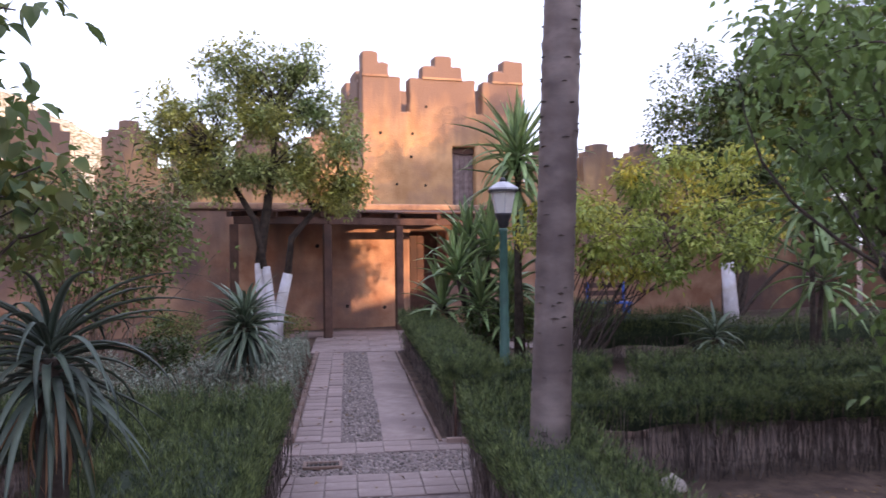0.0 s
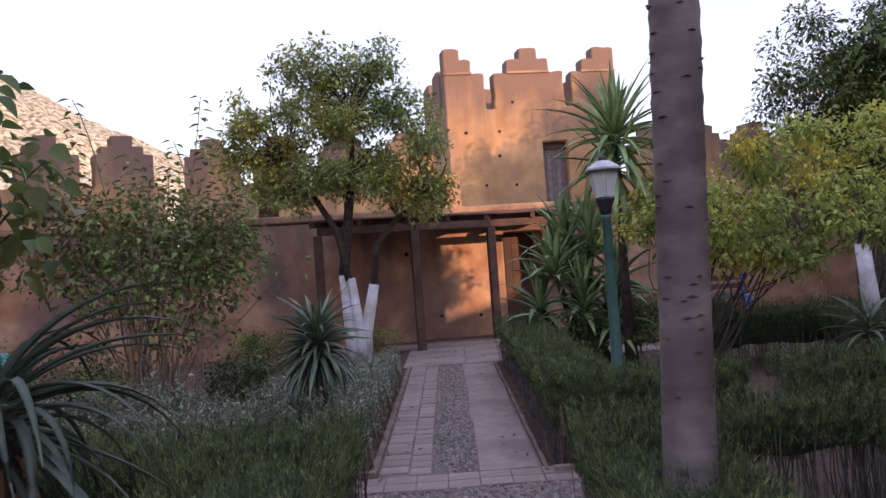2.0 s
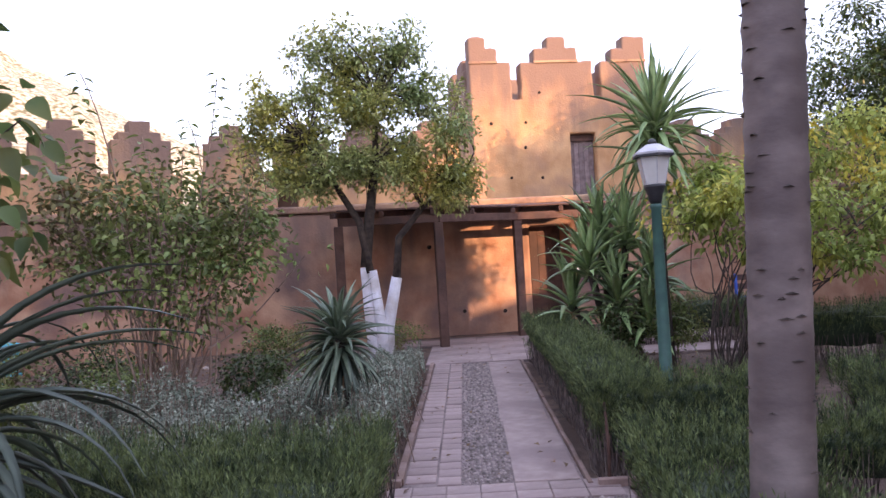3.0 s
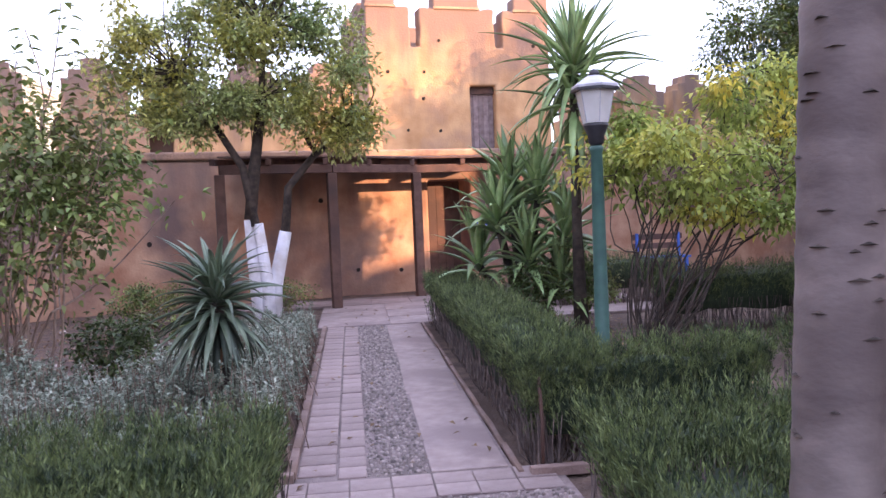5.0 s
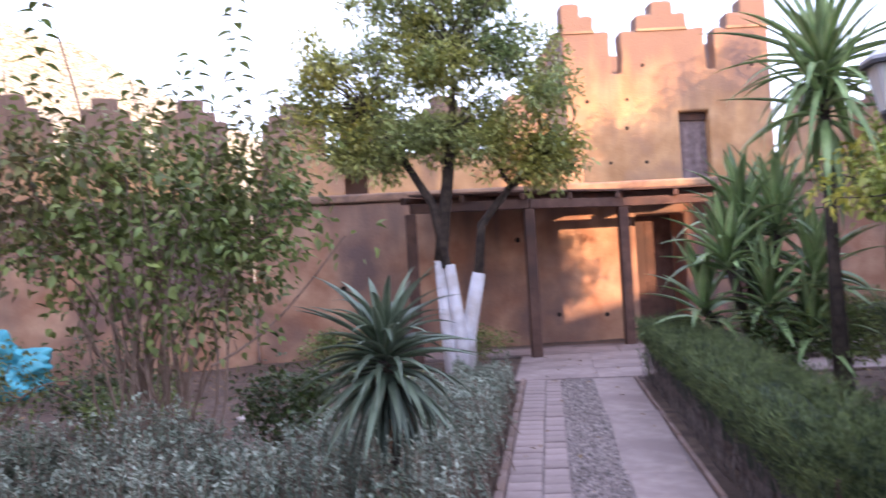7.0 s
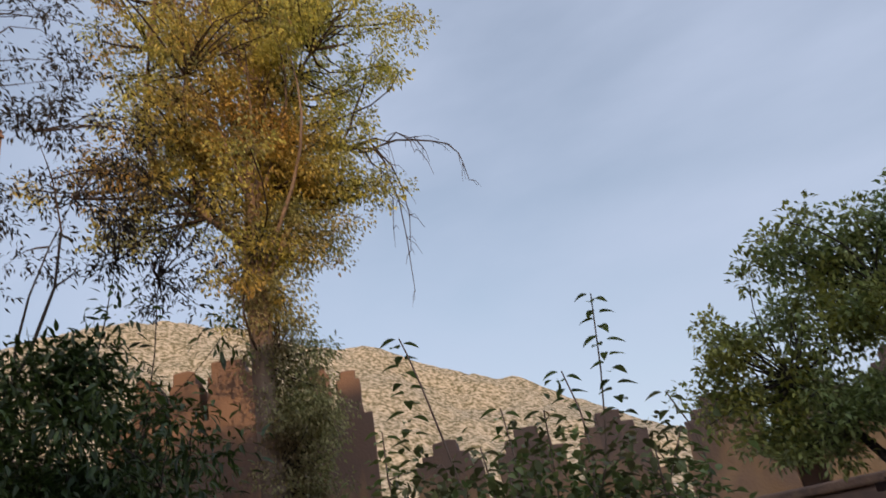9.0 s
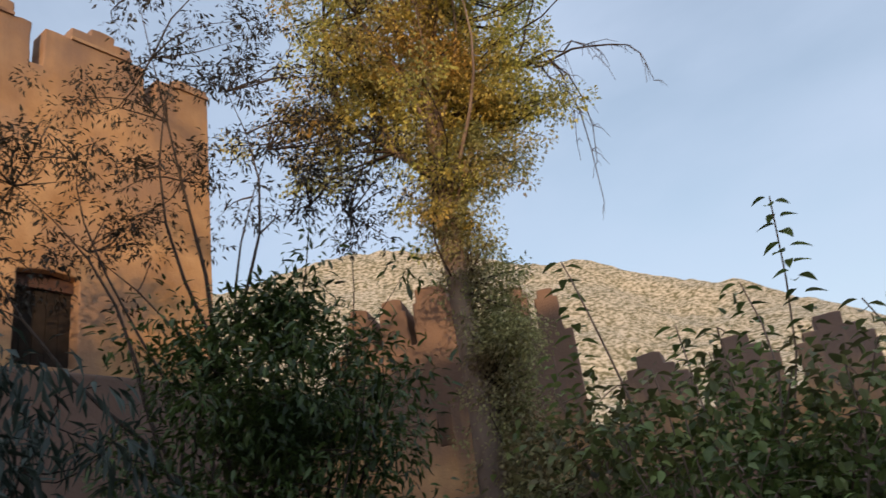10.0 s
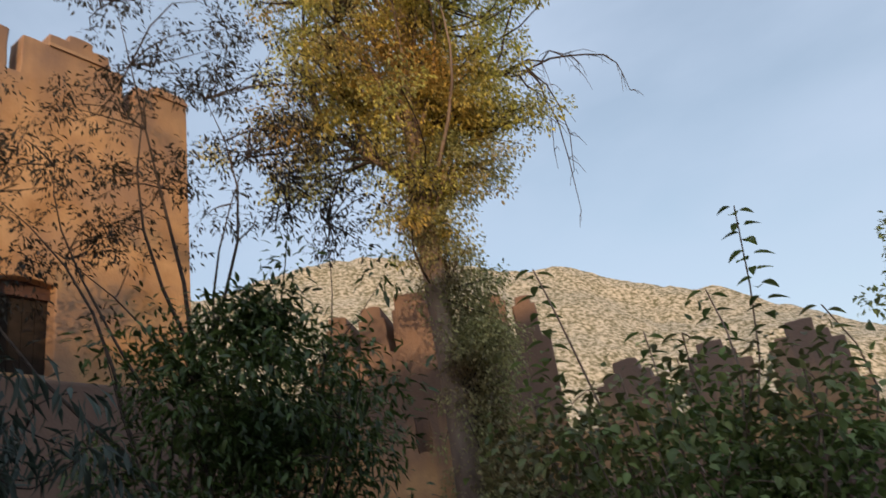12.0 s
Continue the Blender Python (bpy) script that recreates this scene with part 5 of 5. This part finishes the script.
# ------------------------------------------------ path
def pave():
    floor = Geo()
    floor.box(-0.30, 6.78, -0.06, 0.86, 12.497, 0.0)
    floor.box(-0.46, -2.0, -0.06, 1.10, 6.777, 0.0)
    floor.box(-0.42, 12.5, -0.06, 4.2, 14.72, 0.0)
    floor.box(-2.2, 14.723, -0.06, 4.2, 15.9, 0.0)
    p = part("pavement", floor, MORTAR)
    tagged(p, "brick and pebble garden path with dusty joints", "path", kind="structure")
    rng = np.random.default_rng(71)
    cache = {}

    def piece(name, x0, y0, x1, y1, h, material, jit=0.004):
        key = (name, round(x1 - x0, 3), round(y1 - y0, 3))
        if key not in cache:
            w, l = (x1 - x0) / 2, (y1 - y0) / 2
            c = 0.004
            vs = [(-w, -l, 0), (w, -l, 0), (w, l, 0), (-w, l, 0), (-w, -l, h - c), (w, -l, h - c), (w, l, h - c), (-w, l, h - c), (-w + c, -l + c, h), (w - c, -l + c, h), (w - c, l - c, h), (-w + c, l - c, h)]
            fs = [(8, 9, 10, 11)] + [(i, (i + 1) % 4, 4 + (i + 1) % 4, 4 + i) for i in range(4)] + [(4 + i, 4 + (i + 1) % 4, 8 + (i + 1) % 4, 8 + i) for i in range(4)]
            g = Geo()
            g.add(vs, fs)
            cache[key] = g.mesh(name)
            cache[key].materials.append(material)
        ob = new(name, cache[key])
        ob.parent = p
        ob.matrix_local = pose((x0 + x1) / 2, (y0 + y1) / 2, 0.001 + rng.uniform(-.003, .004), rng.normal(0, .5), rng.normal(0, .5), rng.normal(0, .6))

    # west strip of bricks, in two courses
    y = 6.80
    k = 0
    while y < 12.3:
        for x0, x1 in ((-0.285, -0.085), (-0.072, 0.08)):
            off = 0.07 if x0 < -0.2 else 0
            piece("brick", x0, y + off + .004, x1, y + off + 0.179, 0.010, BRICK)
        y += 0.181
    # east strip of slabs
    y = 6.80
    while y < 12.0:
        piece("slab", 0.43, y + .001, 0.845, y + 1.858, 0.009, PAVER)
        y += 1.859
    # wide part: cross bands of brick
    for y0 in (6.42, 6.59, 5.33, 5.5, 5.67):
        x = -0.44
        while x < 1.05:
            piece("paver", x + .003, y0 + .003, x + .211, y0 + .167, 0.010, PAVER)
            x += 0.214
    for x in np.arange(-0.41, 4.1, 0.905):
        for y in (12.51, 13.25, 13.99):
            piece("slab", x, y, x + .9, y + .735, 0.010, PAVER)
    for x in np.arange(-2.1, 3.4, 0.605):
        piece("slab", x, 14.74, x + .6, 15.52, 0.014, PAVER)

    # pebble strips
    def pebbles(x0, y0, x1, y1, step):
        vs, fs = [], []
        ico = [(0, 0, 1), (.89, 0, .45), (.28, .85, .45), (-.72, .53, .45), (-.72, -.53, .45), (.28, -.85, .45)]
        ny, nx = int((y1 - y0) / step), int((x1 - x0) / step)
        for j in range(ny):
            for i in range(nx):
                cx = x0 + (i + .5) * (x1 - x0) / nx + rng.normal(0, step * .33)
                cy = y0 + (j + .5) * (y1 - y0) / ny + rng.normal(0, step * .24)
                r, a, el = step * rng.uniform(.32, .64), rng.uniform(0, 6.28), rng.uniform(.45, 1.0)
                o = len(vs)
                z0 = rng.uniform(.004, .012)
                for q in ico:
                    x, y_ = q[0] * r, q[1] * r * el
                    vs.append((cx + x * math.cos(a) - y_ * math.sin(a), cy + x * math.sin(a) + y_ * math.cos(a), z0 + (q[2] - .45) * r * .75))
                for q in ico[1:]:
                    x, y_ = q[0] * r * 1.08, q[1] * r * el * 1.08
                    vs.append((cx + x * math.cos(a) - y_ * math.sin(a), cy + x * math.sin(a) + y_ * math.cos(a), -.002))
                for k in range(5):
                    k2 = (k + 1) % 5
                    fs.append((o, o + 1 + k, o + 1 + k2))
                    fs.append((o + 1 + k, o + 6 + k, o + 6 + k2))
                    fs.append((o + 1 + k, o + 6 + k2, o + 1 + k2))
        ob = link("pebbles", tri_mesh("pebbles", np.array(vs), np.array(fs)), PEBBLE, p, "small grey set pebbles")
        ob["kind"] = "stuff"

    pebbles(0.09, 6.80, 0.42, 12.45, 0.030)
    pebbles(-0.44, 5.86, 1.08, 6.41, 0.034)
    pebbles(0.09, 3.2, 0.45, 5.32, 0.034)
    # kerbs of the beds
    def kerb(x0, y0, x1, y1, h=0.042):
        n = max(1, int(max(x1 - x0, y1 - y0) / 0.45))
        for i in range(n):
            if x1 - x0 > y1 - y0:
                a, b = x0 + (x1 - x0) * i / n, x0 + (x1 - x0) * (i + 1) / n
                piece("kerb_stone", a + .003, y0, b - .003, y1, 0.05, KERB)
            else:
                a, b = y0 + (y1 - y0) * i / n, y0 + (y1 - y0) * (i + 1) / n
                piece("kerb_stone", x0, a + .002, x1, b - .002, h, KERB)

    kerb(-0.345, 6.85, -0.295, 12.4)
    kerb(-0.75, 6.79, -0.30, 6.845)
    kerb(0.865, 6.66, 0.895, 12.46, 0.026)
    kerb(0.92, 6.60, 2.6, 6.65)


pave()


def drain():
    e = thing("drain_cover", (-0.04, 6.08, 0.012), "small rusty iron drain grate set in pebbles", "drain")
    g = Geo()
    g.box(-.14, -.08, 0, .14, -.055, .018)
    g.box(-.14, .055, 0, .14, .08, .018)
    g.box(-.14, -.055, 0, -.115, .055, .018)
    g.box(.115, -.055, 0, .14, .055, .018)
    part("frame", g, KERB, e)
    # flat plate under the bars, its black standing for shade in the pit
    g = Geo()
    g.box(-.115, -.055, 0, .115, .055, .004)
    part("pit", g, RECESS_SHADE, e)
    for i in range(7):
        g = Geo()
        x = -.1 + i * .0335
        g.box(x - .005, -.054, .005, x + .005, .054, .014)
        part("grate_bar", g, IRON, e)


drain()


# ------------------------------------------------ silver groundcover
def silver_bed(name, spots, label, seed):
    rng = np.random.default_rng(seed)
    cl, tips = [], []
    for x0, y0, x1, y1, n, h in spots:
        for _ in range(n):
            x, y = rng.uniform(x0, x1), rng.uniform(y0, y1)
            f = 0.6 + 0.4 * noise.noise((x * 1.7, y * 1.7, 3)) + rng.uniform(-.15, .25)
            cl.append((x, y, h * max(.25, f)))
    cl = np.array(cl)
    e = thing(name, (0, 0, 0), label, "groundcover", kind="stuff")
    P, D, NN, L = [], [], [], []
    g = Geo()
    for c in cl:
        root = np.array([c[0] + rng.normal(0, .06), c[1] + rng.normal(0, .06), -0.01])
        g.tube([root, (root + c) / 2 + rng.normal(0, .015, 3), c], [.005, .004, .003], 3, False)
        k = 58
        f = rng.uniform(.2, 1.05, k) ** .7
        pos = root + (c - root) * f[:, None]
        a = rng.uniform(0, 6.28, k)
        P.append(pos)
        D.append(np.stack([np.cos(a), np.sin(a), rng.uniform(.1, 1.3, k)], 1))
        NN.append(np.tile((0, 0, 1.0), (k, 1)) + rng.normal(0, .3, (k, 3)))
        L.append(rng.uniform(.018, .038, k))
    P, D, NN, L = map(np.concatenate, (P, D, NN, L))
    tagged(part("stem", g, TWIG, e), kind="stuff")
    link("foliage", leaf_mesh("foliage", P, D, NN, L, L * .46), SILVER, e)["kind"] = "stuff"


silver_bed("silver_groundcover", [(-3.6, 6.85, -0.40, 8.0, 1700, .70), (-1.3, 8.0, -0.40, 9.6, 800, .62), (-0.95, 9.6, -0.40, 11.8, 600, .44), (-3.9, 6.4, -0.4, 6.85, 520, .50), (-6.5, 7.0, -3.6, 8.6, 500, .4)], "silver-leaved low groundcover filling the bed", 72)


# ------------------------------------------------ loose things
def blue_heap():
    e = thing("tarpaulin_heap", (-7.1, 12.9, 0), "crumpled turquoise plastic sheet heaped on the soil", "tarpaulin")
    bm = bmesh.new()
    bmesh.ops.create_icosphere(bm, subdivisions=5, radius=1.0)
    for v in bm.verts:
        c = v.co
        r = 1 + 0.55 * noise.noise(c * 1.9 + Vector((3, 1, 7))) + 0.30 * abs(noise.noise(c * 4.3)) - 0.22 * abs(noise.noise(c * 8.0))
        v.co = Vector((c.x * 0.72 * r, c.y * 0.5 * r, max(-0.02, 0.28 + c.z * 0.42 * r)))
    m = bpy.data.meshes.new("sheet")
    bm.to_mesh(m)
    bm.free()
    link("sheet", m, BLUE_PLASTIC, e, "", True)


blue_heap()


def hedge_stake():
    e = thing("wooden_stake", (1.0, 6.68, 0), "thin dark brown wooden stake at the hedge corner", "stake")
    g = Geo()
    g.tube([(0, 0, -.03), (.006, 0, .25), (-.004, .01, .50)], [.012, .011, .009], 7)
    part("shaft", g, WOOD, e, "", True)


hedge_stake()


def stone(loc, size, seed):
    bm = bmesh.new()
    bmesh.ops.create_icosphere(bm, subdivisions=3, radius=1.0)
    for v in bm.verts:
        r = 1 + 0.28 * noise.noise(v.co * 1.6 + Vector((seed, 0, 0)))
        v.co = Vector((v.co.x * size[0] * r, v.co.y * size[1] * r, max(-size[2] * .4, v.co.z * size[2] * r)))
    m = bpy.data.meshes.new("field_stone")
    bm.to_mesh(m)
    bm.free()
    ob = link("field_stone", m, PALE_STONE, None, "", True)
    ob.location = (loc[0], loc[1], size[2] * .3)
    tagged(ob, "pale rounded stone lying on the soil", "stone", "stones on the soil")


stone((2.2, 5.2), (.085, .07, .075), 1)
rng = np.random.default_rng(81)
for i in range(26):
    x, y = rng.uniform(-5.5, -1.2), rng.uniform(8.6, 13.5)
    s = rng.uniform(.03, .09)
    stone((x, y), (s, s * .8, s * .6), i + 2)
for i in range(16):
    x, y = rng.uniform(1.9, 5.5), rng.uniform(4.0, 4.95)
    s = rng.uniform(.015, .035)
    stone((x, y), (s, s * .8, s * .6), i + 40)


def leaf_litter():
    rng = np.random.default_rng(91)
    P = []
    for x0, y0, x1, y1, n in ((-6.5, 8.2, -0.5, 14.5, 2600), (1.8, 3.4, 5.5, 5.0, 500), (1.6, 7.8, 3.2, 12.5, 500), (-0.25, 5.4, 0.85, 14.4, 60)):
        P.append(np.stack([rng.uniform(x0, x1, n), rng.uniform(y0, y1, n), rng.uniform(.022, .035, n)], 1))
    P = np.concatenate(P)
    n = len(P)
    D = rand_dirs(rng, n) * np.array([1, 1, .15])
    L = rng.uniform(.03, .07, n)
    ob = link("leaf_litter", leaf_mesh("leaf_litter", P, D, np.tile((0, 0, 1.0), (n, 1)) + rng.normal(0, .2, (n, 3)), L, L * .5), LITTER)
    tagged(ob, "scattered dry brown leaves on soil and path", "leaves", kind="stuff")


leaf_litter()


def blue_bench():
    e = thing("bench", (5.4, 15.9, 0), "blue painted wooden bench by the far wall", "bench")
    for x in (-.38, .38):
        for y in (-.14, .14):
            g = Geo()
            beam_box(g, (x, y, 0), (x, y, .42), .05, .05)
            part("leg", g, BLUE_PAINT, e)
    for y in (-.13, 0, .13):
        g = Geo()
        beam_box(g, (-.45, y, .435), (.45, y, .435), .11, .03)
        part("seat_slat", g, BLUE_PAINT, e)
    for z in (.62, .78):
        g = Geo()
        beam_box(g, (-.45, .2, z), (.45, .2, z), .03, .1)
        part("back_slat", g, WOOD, e)
    for x in (-.38, .38):
        g = Geo()
        beam_box(g, (x, .17, .42), (x, .18, .85), .04, .04)
        part("back_post", g, BLUE_PAINT, e)


blue_bench()


def wall_door():
    """Dark wooden door deep in the low wall, with a small sign beside it."""
    e = thing("door_1", (0, 0, 0), "dark wooden door in the low garden wall", "door", kind="structure")
    a, b = Vector(LOW[2]), Vector(LOW[3])
    d = (b - a).normalized()
    nrm = Vector((-d.y, d.x))
    for i in range(5):
        g = Geo()
        g.prism([(6.06 + .156 * i, .02), (6.21 + .156 * i, .02), (6.21 + .156 * i, 1.94), (6.06 + .156 * i, 1.94)], a + nrm * .5, b + nrm * .5, .05)
        fix_normals(part("door_board", g, WOOD, e))
    q = thing("sign", (0, 0, 0), "small white and blue sign on the garden wall", "sign")
    g = Geo()
    g.prism([(6.93, 1.05), (7.2, 1.05), (7.2, 1.22), (6.93, 1.22)], a - nrm * .02, b - nrm * .02, .018)
    fix_normals(part("plate", g, SIGN_WHITE, q))
    for k in range(3):
        g = Geo()
        g.prism([(6.96 + .08 * k, 1.10), (7.01 + .08 * k, 1.10), (7.01 + .08 * k, 1.17), (6.96 + .08 * k, 1.17)], a - nrm * .024, b - nrm * .024, .004)
        fix_normals(part("writing_bar", g, BLUE_PAINT, q))


wall_door()
